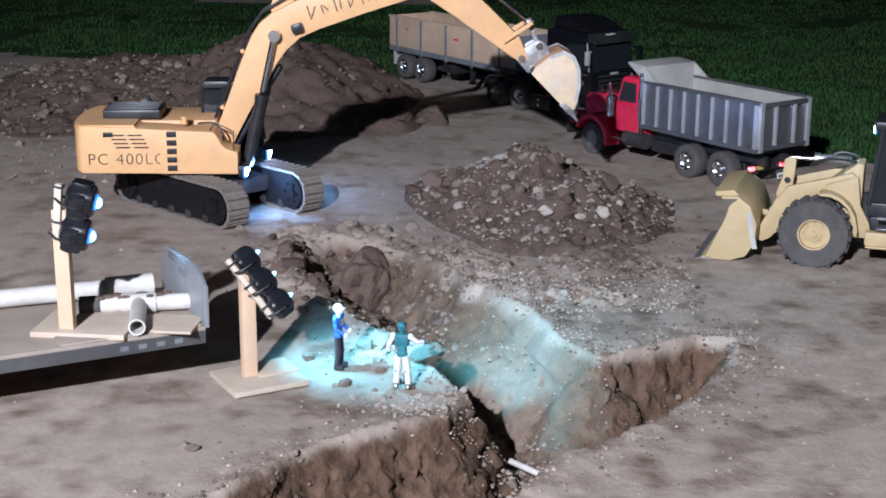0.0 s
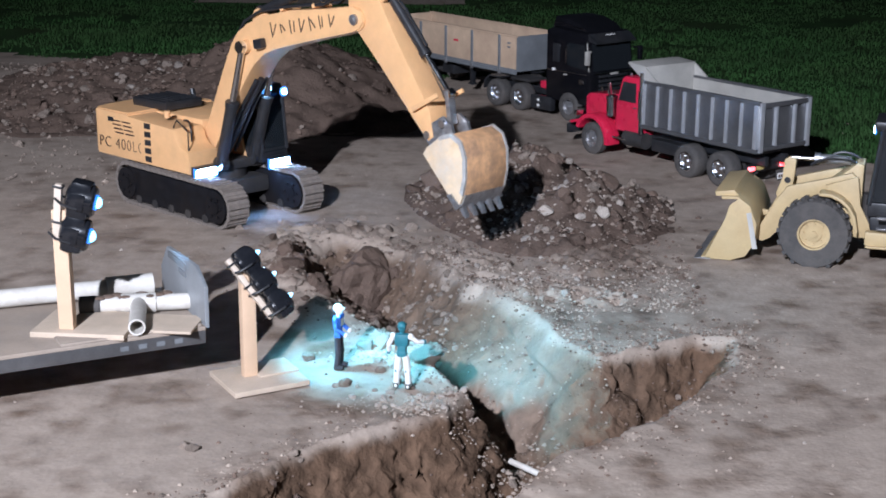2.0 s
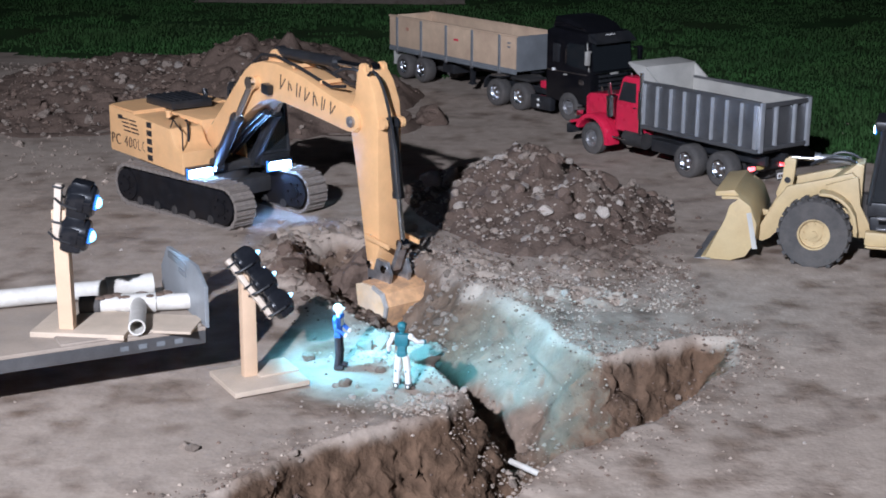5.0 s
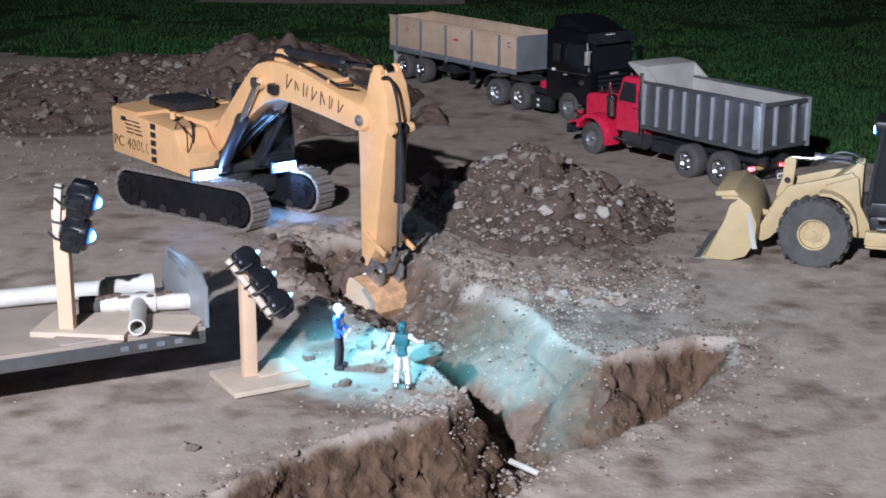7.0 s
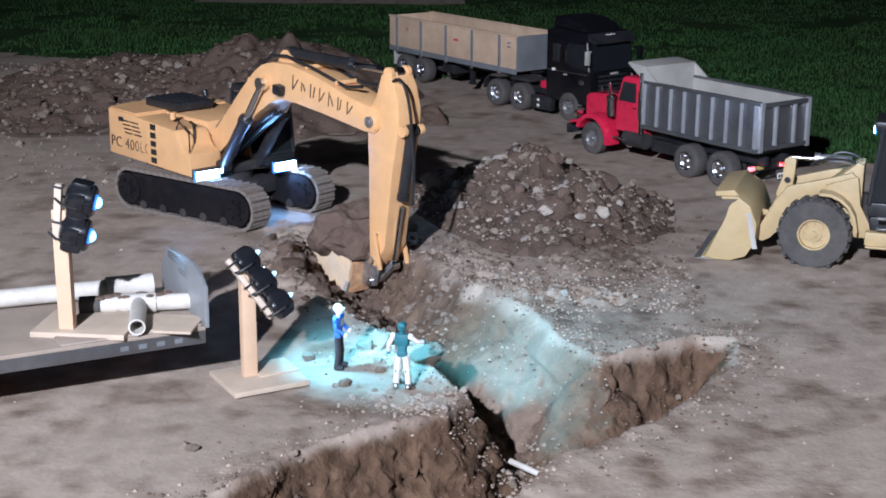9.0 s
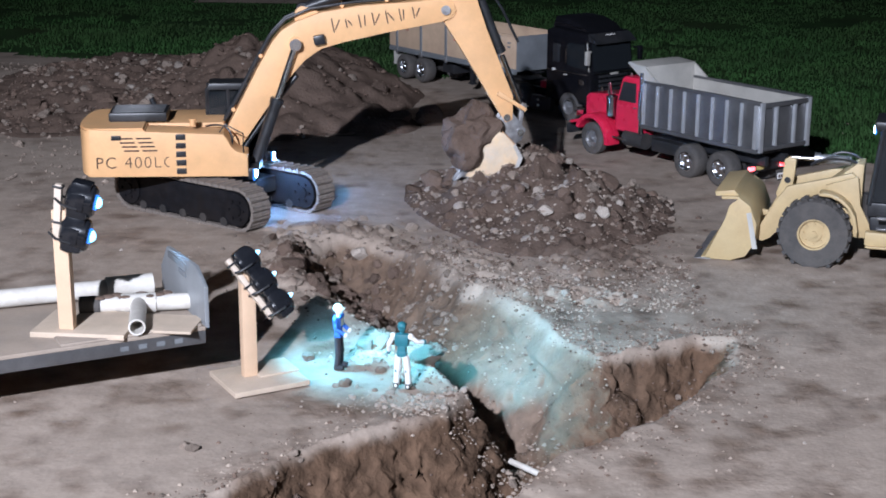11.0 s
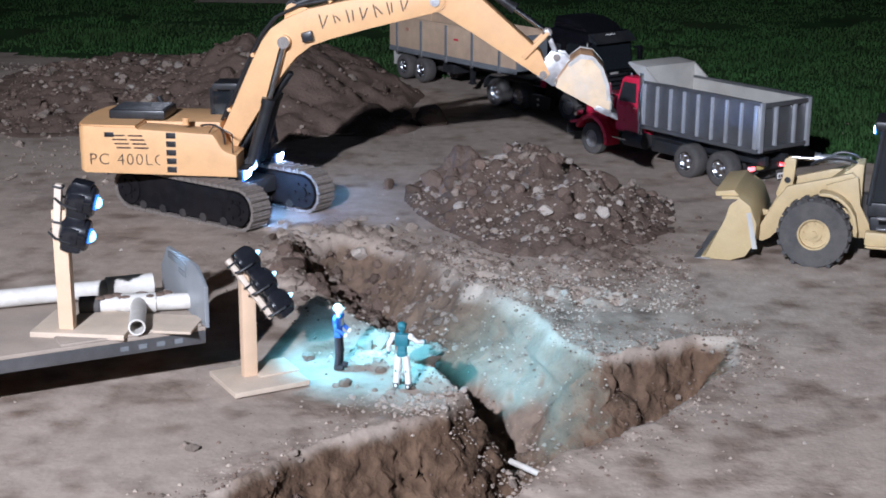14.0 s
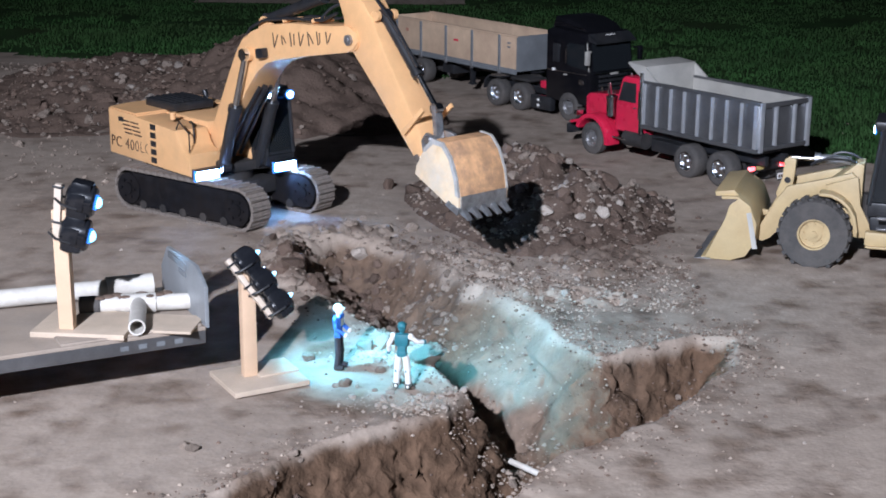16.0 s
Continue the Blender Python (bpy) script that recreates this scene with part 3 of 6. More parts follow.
# seven pairs of plain slanted strokes in place of the maker's name
for k, (w, h) in enumerate(((0.016, 0.030), (0.013, 0.018), (0.018, 0.027), (0.015, 0.027), (0.014, 0.027), (0.012, 0.026), (0.015, 0.024))):
    a = 0.322 + 0.0262 * k
    b = 0.097 - (a - 0.322) * 0.42
    for d, lean, g in ((0.0, 20, 1.0), (w * 0.55, 20 + (34, -30, 8)[k % 3], 0.8)):
        part("mark", made((box, (0.0026, 0.0012, h * g), (a + d, -0.0342, b - d * 0.42), 0, Matrix.Rotation(radians(lean), 3, "Y"))), INK, boom)

# stick, drawn along its own line from boom pin to bucket pin, z towards the front
stick_edge = [(-0.094, 0.030), (-0.088, 0.022), (-0.045, 0.008), (-0.016, -0.016), (0.012, -0.016), (0.10, -0.012), (0.245, -0.010), (0.276, -0.008), (0.278, 0.008), (0.262, 0.018), (0.235, 0.034), (0.08, 0.056), (0.01, 0.070), (-0.03, 0.072), (-0.07, 0.060), (-0.094, 0.044)]
stick = part("stick", made((prism, stick_edge, -0.027, 0.027, 0.003)), YELLOW, excavator, "tapered yellow stick arm")
for y in (-0.020, 0.020):
    part("stick_ear", made((cyl, 0.012, 0.008, (-0.092, y, 0.037), "y", 18), (cyl, 0.006, 0.012, (-0.092, y, 0.037), "y", 12)), YELLOW, stick)
    part("cylinder_ear", made((cyl, 0.010, 0.008, (0.008, y, 0.078), "y", 16)), YELLOW, stick)
part("hinge_plate", made((cyl, 0.022, 0.062, (0, 0, 0), "y", 24)), YELLOW, stick)
part("hose", made((tube, arc((-0.06, -0.02, 0.03), (-0.13, -0.03, 0.09), (-0.02, -0.02, 0.098), 10), 0.003), (tube, [(-0.02, -0.02, 0.098), (0.06, -0.018, 0.105), (0.14, -0.016, 0.100)], 0.003)), BLACK, stick)
part("hose", made((tube, arc((-0.05, 0.02, 0.01), (-0.11, 0.0, 0.00), (-0.09, -0.02, -0.06), 10), 0.003)), BLACK, stick)

WORN = mat("scuffed_yellow_paint", (0.66, 0.37, 0.19), 0.6, 0, 0.2, 55, 0.4, 300, (0.22, 0.14, 0.10), 0.95)
SCRAPED = mat("scraped_pale_paint", (0.72, 0.52, 0.32), 0.55, 0, 0.14, 45, 0.3, 300, (0.60, 0.53, 0.46), 0.8)
BARE = mat("bright_bare_steel", (0.46, 0.44, 0.42), 0.5, 0.2, 0.2, 60, 0.3, 400, (0.35, 0.30, 0.26), 0.5)
# quick coupler and bucket, drawn from the bucket pin towards the teeth
SHORT, WIDE = 0.97, 0.053
squeeze = lambda pts: [(x * SHORT, z) for x, z in pts]
shell = squeeze([(0.158, 0.000), (0.151, 0.022), (0.130, 0.050), (0.100, 0.075), (0.070, 0.085), (0.046, 0.076), (0.032, 0.047), (0.028, 0.008)])
inner = [(x + (0.07 - x) * 0.06, z - z * 0.06) for x, z in shell]
bucket = part("bucket", made((prism, shell + inner[::-1], -WIDE, WIDE, 0.0008)), WORN, excavator, "worn yellow digging bucket with bare steel edges")
for y in (-WIDE - 0.003, WIDE + 0.003):
    part("side_plate", made((prism, squeeze([(0.030, 0.010), (0.034, -0.006), (0.155, -0.004), (0.158, 0.004), (0.150, 0.022), (0.129, 0.049), (0.099, 0.073), (0.070, 0.083), (0.047, 0.074), (0.034, 0.046)]), y - 0.003, y + 0.003, 0.001)), SCRAPED, bucket, "pale scraped side plate")
    o = 0.0015 if y > 0 else -0.0015
    part("wear_edge", made((prism, squeeze([(0.126, -0.007), (0.160, -0.006), (0.161, 0.008), (0.130, 0.004)]), y + o - 0.003, y + o + 0.003, 0.001)), STEEL, bucket, "bare worn steel")
    part("wear_band", made((prism, squeeze([(0.149, 0.024), (0.129, 0.051), (0.099, 0.076), (0.070, 0.086), (0.044, 0.077), (0.031, 0.046), (0.038, 0.044), (0.050, 0.069), (0.071, 0.078), (0.096, 0.069), (0.123, 0.046), (0.141, 0.022)]), y + o - 0.0022, y + o + 0.0022)), BARE, bucket, "bright bare steel band")
part("lip_plate", made((prism, squeeze([(0.140, -0.004), (0.160, -0.003), (0.159, 0.010), (0.150, 0.026), (0.147, 0.022)]), -WIDE - 0.0005, WIDE + 0.0005)), STEEL, bucket, "bare steel lip")
for k in range(5):
    y = (k - 2) * 0.0235
    part("tooth", made((prism, [(0.142, 0.009), (0.144, -0.005), (0.176, -0.004), (0.177, -0.001)], y - 0.0055, y + 0.0055, 0.001)), STEEL, bucket)
for y in (-0.022, 0.022):
    part("coupler_plate", made((prism, [(-0.010, -0.010), (0.030, -0.012), (0.046, 0.004), (0.046, 0.030), (0.034, 0.052), (0.018, 0.058), (-0.006, 0.050), (-0.014, 0.010)], y - 0.004, y + 0.004, 0.001)), STEEL, bucket, "bare steel quick coupler")
    for x, z in ((0, 0), (0.032, 0.002), (0.006, 0.044)):
        part("coupler_pin", made((cyl, 0.0075, 0.006, (x, y * 1.28, z), "y", 16)), CHROME, bucket)


# hydraulic cylinders and links: each points along x from its own pin
def ram(name, length, r, y, rod_length):
    a = part("cylinder_barrel", made((cyl, r, length, (length / 2, 0, 0), "x", 18), (cyl, r * 1.15, 0.012, (length - 0.004, 0, 0), "x", 18), (cyl, r * 1.2, r * 1.6, (0, 0, 0), "y", 16)), BLACK, excavator, "black hydraulic cylinder")
    b = part("cylinder_rod", made((cyl, r * 0.55, rod_length, (-rod_length / 2, 0, 0), "x", 14), (cyl, r * 1.0, r * 1.6, (0, 0, 0), "y", 16)), CHROME, excavator, "bright chrome piston rod")
    return a, b, y


RAMS = [(ram("boom", 0.140, 0.0125, y, 0.12), y, ("house", (0.072, 0.112)), ("boom", (0.236, 0.106))) for y in (-0.046, 0.046)]
RAMS.append((ram("stick", 0.19, 0.011, 0, 0.17), 0.0, ("boom", (0.285, 0.156)), ("stick", (-0.092, 0.037))))
RAMS.append((ram("bucket", 0.135, 0.010, 0, 0.12), 0.0, ("stick", (0.008, 0.078)), ("knee", None)))
rocker = part("rocker", made((cyl, 0.004, 0.062, (0, 0, 0), "y", 12)), STEEL, excavator, "bucket rocker on a steel pin")
for y in (-0.034, 0.034):
    part("rocker_arm", made((prism, [(-0.006, -0.005), (0.066, -0.004), (0.066, 0.004), (-0.006, 0.005)], y - 0.003, y + 0.003, 0.001)), YELLOW, rocker, "yellow rocker arm")
tie = part("tie_link", made((prism, [(-0.006, -0.005), (0.056, -0.005), (0.056, 0.005), (-0.006, 0.005)], -0.009, 0.009, 0.002)), STEEL, excavator, "steel bucket tie link")


def glide(keys, t):
    """A smooth value through (time, value) keys that never overshoots."""
    x, y = [k[0] for k in keys], [k[1] for k in keys]
    if t <= x[0]:
        return y[0]
    if t >= x[-1]:
        return y[-1]
    i = max(k for k in range(len(x) - 1) if x[k] <= t)
    s = [(y[k + 1] - y[k]) / (x[k + 1] - x[k]) for k in range(len(x) - 1)]
    m = lambda k: 0.0 if k in (0, len(x) - 1) or s[k - 1] * s[k] <= 0 else 2 * s[k - 1] * s[k] / (s[k - 1] + s[k])
    h, u = x[i + 1] - x[i], (t - x[i]) / (x[i + 1] - x[i])
    return y[i] * (1 + 2 * u) * (1 - u) ** 2 + h * m(i) * u * (1 - u) ** 2 + y[i + 1] * u * u * (3 - 2 * u) + h * m(i + 1) * u * u * (u - 1)


SWING = [(0, 0.048), (0.5, -0.259), (1, -0.479), (1.5, -0.632), (2, -0.735), (2.5, -0.874), (3, -0.934), (3.5, -0.936), (4, -0.904), (4.2, -0.898), (6.3, -0.872), (8.7, -0.872), (9, -0.833), (9.2, -0.79), (10.2, -0.27), (11.2, 0.18), (11.5, 0.261), (12, 0.375), (12.5, 0.401), (13, 0.397), (13.5, 0.194), (14, -0.08), (14.5, -0.373), (15, -0.617), (15.5, -0.821), (16, -0.834)]
LIFT = [(0, 0.667), (0.5, 0.672), (1, 0.676), (1.5, 0.674), (2, 0.585), (2.5, 0.509), (3, 0.396), (3.5, 0.272), (4, 0.226), (4.2, 0.222), (6.3, 0.258), (7, 0.243), (7.5, 0.233), (8, 0.226), (8.6, 0.226), (9, 0.233), (9.2, 0.245), (10.2, 0.44), (11.2, 0.553), (11.5, 0.553), (12.5, 0.547), (13, 0.547), (13.5, 0.598), (14, 0.605), (14.5, 0.612), (15, 0.618), (15.5, 0.624), (16, 0.521)]
REACH = [(0, -0.627), (0.5, -0.674), (1, -0.719), (1.5, -0.764), (2, -0.826), (2.5, -0.902), (3, -0.975), (3.5, -1.096), (4, -1.188), (4.2, -1.23), (6.3, -1.60), (7, -1.574), (8, -1.566), (8.5, -1.586), (9.2, -1.59), (10.2, -1.35), (11.2, -0.97), (11.5, -0.87), (12, -0.675), (12.5, -0.558), (13, -0.534), (13.5, -0.537), (14, -0.58), (14.5, -0.622), (15, -0.689), (15.5, -0.699), (16, -0.806)]
CURL = [(0, -0.82), (0.5, -0.73), (1, -0.74), (1.5, -0.72), (2, -0.84), (2.5, -0.98), (3, -1.16), (3.5, -1.26), (4, -1.30), (4.2, -1.34), (6.3, -1.62), (7, -1.80), (7.5, -2.05), (8, -2.42), (8.5, -2.97), (9, -3.20), (9.2, -3.22), (10.2, -3.05), (10.8, -2.55), (11.2, -2.02), (11.5, -1.834), (12, -1.45), (12.5, -1.133), (13, -1.0), (13.5, -0.662), (14, -0.50), (14.5, -0.26), (15, -0.31), (15.5, -0.28), (16, -0.46)]


def aim(at, angle, y=0.0):
    """A pose in the machine's upright plane: x turned up by the angle."""
    return Matrix.Translation((at.x, y, at.z)) @ Matrix.Rotation(-angle, 4, "Y")


def drive(t):
    u = min(1, max(0, (t - 4.3) / 1.9))
    return EX_A.lerp(EX_B, u * u * (3 - 2 * u))


def arm_pose(t):
    """Poses of every moving part at t seconds, in the excavator's own space."""
    root = drive(t)
    heading = root.to_euler().z
    turn = Matrix.Rotation(glide(SWING, t) - heading, 4, "Z")
    be, st, bu = glide(LIFT, t), glide(REACH, t), glide(CURL, t)
    rot = lambda p, a: Vector((p[0] * math.cos(a) - p[1] * math.sin(a), 0, p[0] * math.sin(a) + p[1] * math.cos(a)))
    pin = FOOT + rot((BOOM, 0), be)
    tip = pin + rot((STICK, 0), st)
    spots = {"house": lambda p: Vector((p[0], 0, p[1])), "boom": lambda p: FOOT + rot(p, be), "stick": lambda p: pin + rot(p, st)}
    # the rocker and the tie meet at the knee
    a, b = spots["stick"]((0.214, 0.012)), tip + rot((0.006, 0.044), bu)
    d = b - a
    la, lb, dist = 0.062, 0.052, max(d.length, 1e-4)
    if dist < la + lb:
        x = (la * la - lb * lb + dist * dist) / (2 * dist)
        x = max(-la, min(la, x))
        h = math.sqrt(max(0.0, la * la - x * x))
    else:
        x, h = la * dist / (la + lb), 0.0
    e = d / dist
    front = rot((0, 1), st)
    side = Vector((-e.z, 0, e.x))
    knee = a + e * x + side * (h if side.dot(front) > 0 else -h)
    poses = [(house, turn), (boom, turn @ aim(FOOT, be)), (stick, turn @ aim(pin, st)), (bucket, turn @ aim(tip, bu))]
    angle = lambda v: math.atan2(v.z, v.x)
    poses += [(rocker, turn @ aim(a, angle(knee - a))), (tie, turn @ aim(knee, angle(b - knee)))]
    for (barrel, rod, _), y, (s0, p0), (s1, p1) in RAMS:
        q0 = spots[s0](p0)
        q1 = knee if s1 == "knee" else spots[s1](p1)
        poses += [(barrel, turn @ aim(q0, angle(q1 - q0), y)), (rod, turn @ aim(q1, angle(q1 - q0), y))]
    return poses


# ---- wheels ----
RED = mat("red_paint", (0.62, 0.018, 0.062), 0.28, 0, 0.12, 30, 0.05, 300, (0.42, 0.03, 0.045), 0.4)
NAVY = mat("glossy_black_paint", (0.006, 0.006, 0.008), 0.14, 0, 0.2, 30, 0.0, 300, (0.010, 0.010, 0.010), 0.3)
SILVER = mat("dull_aluminium", (0.15, 0.15, 0.155), 0.36, 0.6, 0.18, 22, 0.1, 300, (0.17, 0.165, 0.16), 0.5)
BRIGHT = mat("polished_aluminium", (0.52, 0.53, 0.55), 0.34, 0.55, 0.12, 30, 0.05, 300)
DUSTALU = mat("dusty_aluminium", (0.43, 0.41, 0.375), 0.6, 0.2, 0.15, 14, 0.1, 300, (0.36, 0.33, 0.29), 0.6)
TANBOX = mat("dusty_tan_panel", (0.54, 0.39, 0.27), 0.6, 0, 0.14, 18, 0.15, 300, (0.38, 0.25, 0.18), 0.6)
GREYBOX = mat("grey_panel", (0.17, 0.18, 0.19), 0.5, 0.1, 0.2, 18, 0.1, 300)
WHITE = mat("white_plastic", (0.78, 0.77, 0.74), 0.35, 0, 0.06, 30, 0.05, 300, (0.52, 0.46, 0.40), 0.5)
PVC = mat("muddy_white_pipe", (0.60, 0.57, 0.52), 0.4, 0, 0.08, 26, 0.08, 300, (0.33, 0.27, 0.22), 0.75)
WOOD = mat("pale_lumber", (0.62, 0.43, 0.29), 0.7, 0, 0.12, 9, 0.2, 500, (0.50, 0.33, 0.21), 0.5)
PLY = mat("dusty_plywood", (0.52, 0.41, 0.31), 0.75, 0, 0.15, 16, 0.2, 400, (0.40, 0.33, 0.27), 0.6)
TAILRED = glow("red_tail_lamp", (1.0, 0.02, 0.03), 3.0)
AMBER = mat("amber_bar", (0.55, 0.42, 0.15), 0.5)
FIGBLUE = mat("blue_jacket", (0.02, 0.11, 0.45), 0.6, 0, 0.2, 40, 0.1)


def wheel_meshes(r, w, rim_r):
    """Tyre and rim meshes about the y axis; w: the tyre's width."""
    bm = bmesh.new()
    profile = [(rim_r, -w / 2), (rim_r + (r - rim_r) * 0.55, -w / 2 - 0.001), (r - 0.004, -w / 2 + 0.001), (r - 0.001, -w * 0.36), (r - 0.001, w * 0.36), (r - 0.004, w / 2 - 0.001), (rim_r + (r - rim_r) * 0.55, w / 2 + 0.001), (rim_r, w / 2)]
    seg = 36
    rows = [[bm.verts.new((q * math.sin(6.28318 * k / seg), y, q * math.cos(6.28318 * k / seg))) for k in range(seg)] for q, y in profile]
    for i in range(len(rows)):
        a, b = rows[i], rows[(i + 1) % len(rows)]
        for k in range(seg):
            bm.faces.new((a[k], a[(k + 1) % seg], b[(k + 1) % seg], b[k]))
    bmesh.ops.recalc_face_normals(bm, faces=bm.faces[:])
    return bm


def add_wheel(parent, at, r, w, rim_r, rim_mat, side, lugs=0, name="wheel"):
    """side: 1 when the outer face looks to +y."""
    key = (round(r, 4), round(w, 4), rim_mat.name, lugs)
    if key not in WHEELS:
        tyre = part(name, wheel_meshes(r, w, rim_r), RUBBER, None, "dusty black rubber tyre")
        bm = bmesh.new()
        ring(bm, rim_r * 0.90, rim_r * 1.02, w * 0.92, (0, 0, 0))
        cyl(bm, rim_r * 0.92, w * 0.18, (0, w * 0.16, 0), "y", 28)
        cyl(bm, rim_r * 0.48, w * 0.22, (0, w * 0.24, 0), "y", 20, rim_r * 0.36)
        cyl(bm, rim_r * 0.20, w * 0.3, (0, w * 0.30, 0), "y", 12)
        for k in range(8):
            a = 6.28318 * k / 8
            cyl(bm, rim_r * 0.075, w * 0.1, (rim_r * 0.66 * math.cos(a), w * 0.28, rim_r * 0.66 * math.sin(a)), "y", 8)
        rim = part("rim", bm, rim_mat, None)
        lug = part("lug", made((box, (r * 0.13, w * 0.46, 0.006), (0, 0, 0), 0.0008)), RUBBER, None)
        WHEELS[key] = (tyre.data, rim.data, lug.data)
        bpy.data.objects.remove(tyre), bpy.data.objects.remove(rim), bpy.data.objects.remove(lug)
    a = new(name, WHEELS[key][0])
    a.parent, a.matrix_basis = parent, Matrix.Translation(at) @ (Matrix() if side > 0 else Matrix.Rotation(math.pi, 4, "Z"))
    b = new("rim", WHEELS[key][1])
    b.parent = a
    for k in range(2 * lugs):
        s, turn = (-1, 1)[k % 2], 6.28318 * k / (2 * lugs)
        c = new("lug", WHEELS[key][2])
        c.parent, c.matrix_basis = a, Matrix.Translation(((r - 0.001) * math.sin(turn), s * w * 0.26, (r - 0.001) * math.cos(turn))) @ Matrix.Rotation(turn, 4, "Y") @ Matrix.Rotation(s * 0.35, 4, "Z")
    tagged(b, "shiny chrome rim" if rim_mat is CHROME else "painted steel rim")
    return a


WHEELS = {}
TYRE = 0.0415


def truck_wheels(parent, axles, steer, half=0.09, rims=CHROME):
    for x in axles:
        for s in (-1, 1):
            add_wheel(parent, (x, s * (half - 0.020), TYRE), TYRE, 0.040, 0.023, rims, s)
        part("axle", made((cyl, 0.007, 2 * half - 0.05, (x, 0, TYRE), "y", 12), (cyl, 0.016, 0.03, (x, 0, TYRE), "y", 14)), DUSTY, parent)
    for x in steer:
        for s in (-1, 1):
            add_wheel(parent, (x, s * (half - 0.012), TYRE), TYRE, 0.023, 0.022, STEEL if rims is CHROME else rims, s)
        part("axle", made((cyl, 0.006, 2 * half - 0.04, (x, 0, TYRE), "y", 12)), DUSTY, parent)


# ---- red dump truck with an aluminium tipper body ----
dump_truck = thing("dump_truck", pose(0.7037, 3.3522, 0.0, 0, 0, 125.34), "red model dump truck with ribbed bare aluminium tipper body", "dump truck", "parked trucks")


def build_dump_truck(o):
    truck_wheels(o, (0.0, 0.1067), (0.444,))
    for s in (-1, 1):
        part("chassis_rail", made((box, (0.62, 0.012, 0.022), (0.215, s * 0.032, 0.070), 0.002)), BLACK, o)
    x0, x1, z0, z1, hw = -0.1075, 0.2635, 0.0985, 0.209, 0.082
    tub = part("tipper_body", made((box, (x1 - x0, 2 * hw, 0.006), ((x0 + x1) / 2, 0, z0 + 0.003), 0.001)), SILVER, o, "bare aluminium tipper body, dusty inside")
    for s in (-1, 1):
        part("side_wall", made((box, (x1 - x0, 0.004, z1 - z0 - 0.007), ((x0 + x1) / 2, s * (hw - 0.002), (z0 + z1) / 2 + 0.003))), SILVER, tub)
        part("inner_lining", made((box, (x1 - x0 - 0.01, 0.002, z1 - z0 - 0.012), ((x0 + x1) / 2, s * (hw - 0.0052), (z0 + z1) / 2 + 0.003))), DUSTALU, tub, "dusty pale inner wall")
        part("top_rail", made((box, (x1 - x0 + 0.006, 0.009, 0.007), ((x0 + x1) / 2, s * (hw - 0.001), z1), 0.0015)), SILVER, tub)
        part("bottom_rail", made((box, (x1 - x0 + 0.006, 0.010, 0.010), ((x0 + x1) / 2, s * (hw + 0.001), z0 + 0.002), 0.0015)), SILVER, tub)
        for k in range(9):
            x = x0 + 0.004 + (x1 - x0 - 0.008) * k / 8
            part("rib", made((box, (0.0062 if 0 < k else 0.011, 0.007, z1 - z0 - 0.012), (x, s * (hw + 0.0030), (z0 + z1) / 2 + 0.001), 0.0012)), BRIGHT, tub, "polished upright rib")
    part("front_wall", made((box, (0.005, 2 * hw - 0.002, z1 - z0 + 0.030), (x1 - 0.002, 0, (z0 + z1) / 2 + 0.018), 0.001)), DUSTALU, tub)
    part("cab_shield", made((prism, [(x1 - 0.004, z1 + 0.031), (x1 + 0.060, z1 + 0.037), (x1 + 0.060, z1 + 0.041), (x1 - 0.004, z1 + 0.036)], -hw, hw, 0.0008)), DUSTALU, tub, "overhanging aluminium cab guard")
    for s in (-1, 1):
        part("shield_cheek", made((prism, [(x1 - 0.05, z1 + 0.002), (x1, z1 + 0.002), (x1 + 0.058, z1 + 0.037), (x1 - 0.002, z1 + 0.034)], s * hw - 0.002, s * hw + 0.002)), DUSTALU, tub)
    part("tailgate", made((box, (0.004, 2 * hw - 0.004, z1 - z0 - 0.004), (x0 + 0.001, 0, (z0 + z1) / 2), 0.001)), SILVER, o, "aluminium tailgate with upright ribs")
    for y in (-0.076, -0.030, 0.030, 0.076):
        part("tailgate_rib", made((box, (0.008, 0.008 if abs(y) < 0.05 else 0.012, z1 - z0 + (0.002 if abs(y) > 0.05 else -0.02)), (x0 - 0.004, y, (z0 + z1) / 2), 0.0015)), BRIGHT, o)
    for z in (z0 + 0.007, z1 - 0.006):
        part("tailgate_rail", made((box, (0.008, 2 * hw, 0.010), (x0 - 0.0035, 0, z), 0.0015)), SILVER, o)
    part("rear_bumper", made((box, (0.008, 0.13, 0.018), (-0.062, 0, 0.050), 0.002)), BLACK, o)
    for s in (-1, 1):
        part("tail_lamp", made((box, (0.006, 0.020, 0.010), (-0.068, s * 0.052, 0.050), 0.002)), TAILRED, o, "lit red tail lamp")
        part("mud_flap", made((box, (0.003, 0.038, 0.028), (-0.052, s * 0.068, 0.026), 0.001)), RUBBER, o)
        part("mud_flap_plate", made((box, (0.002, 0.034, 0.014), (-0.0545, s * 0.068, 0.018), 0.001)), WHITE, o, "pale plate on the mud flap")
        for k in range(4):
            part("plate_bar", made((box, (0.001, 0.005, 0.007), (-0.0562, s * 0.068 - 0.012 + 0.008 * k, 0.018))), INK, o)
    part("plate", made((box, (0.002, 0.024, 0.009), (-0.067, 0.022, 0.050))), AMBER, o, "small amber plate")
    part("subframe", made((box, (0.33, 0.07, 0.016), (0.09, 0, 0.090), 0.002), (box, (0.10, 0.13, 0.03), (0.20, 0, 0.055), 0.004)), BLACK, o)
    # cab and bonnet
    cab_side = [(0.272, 0.074), (0.372, 0.074), (0.372, 0.140), (0.352, 0.205), (0.342, 0.212), (0.284, 0.212), (0.272, 0.204)]
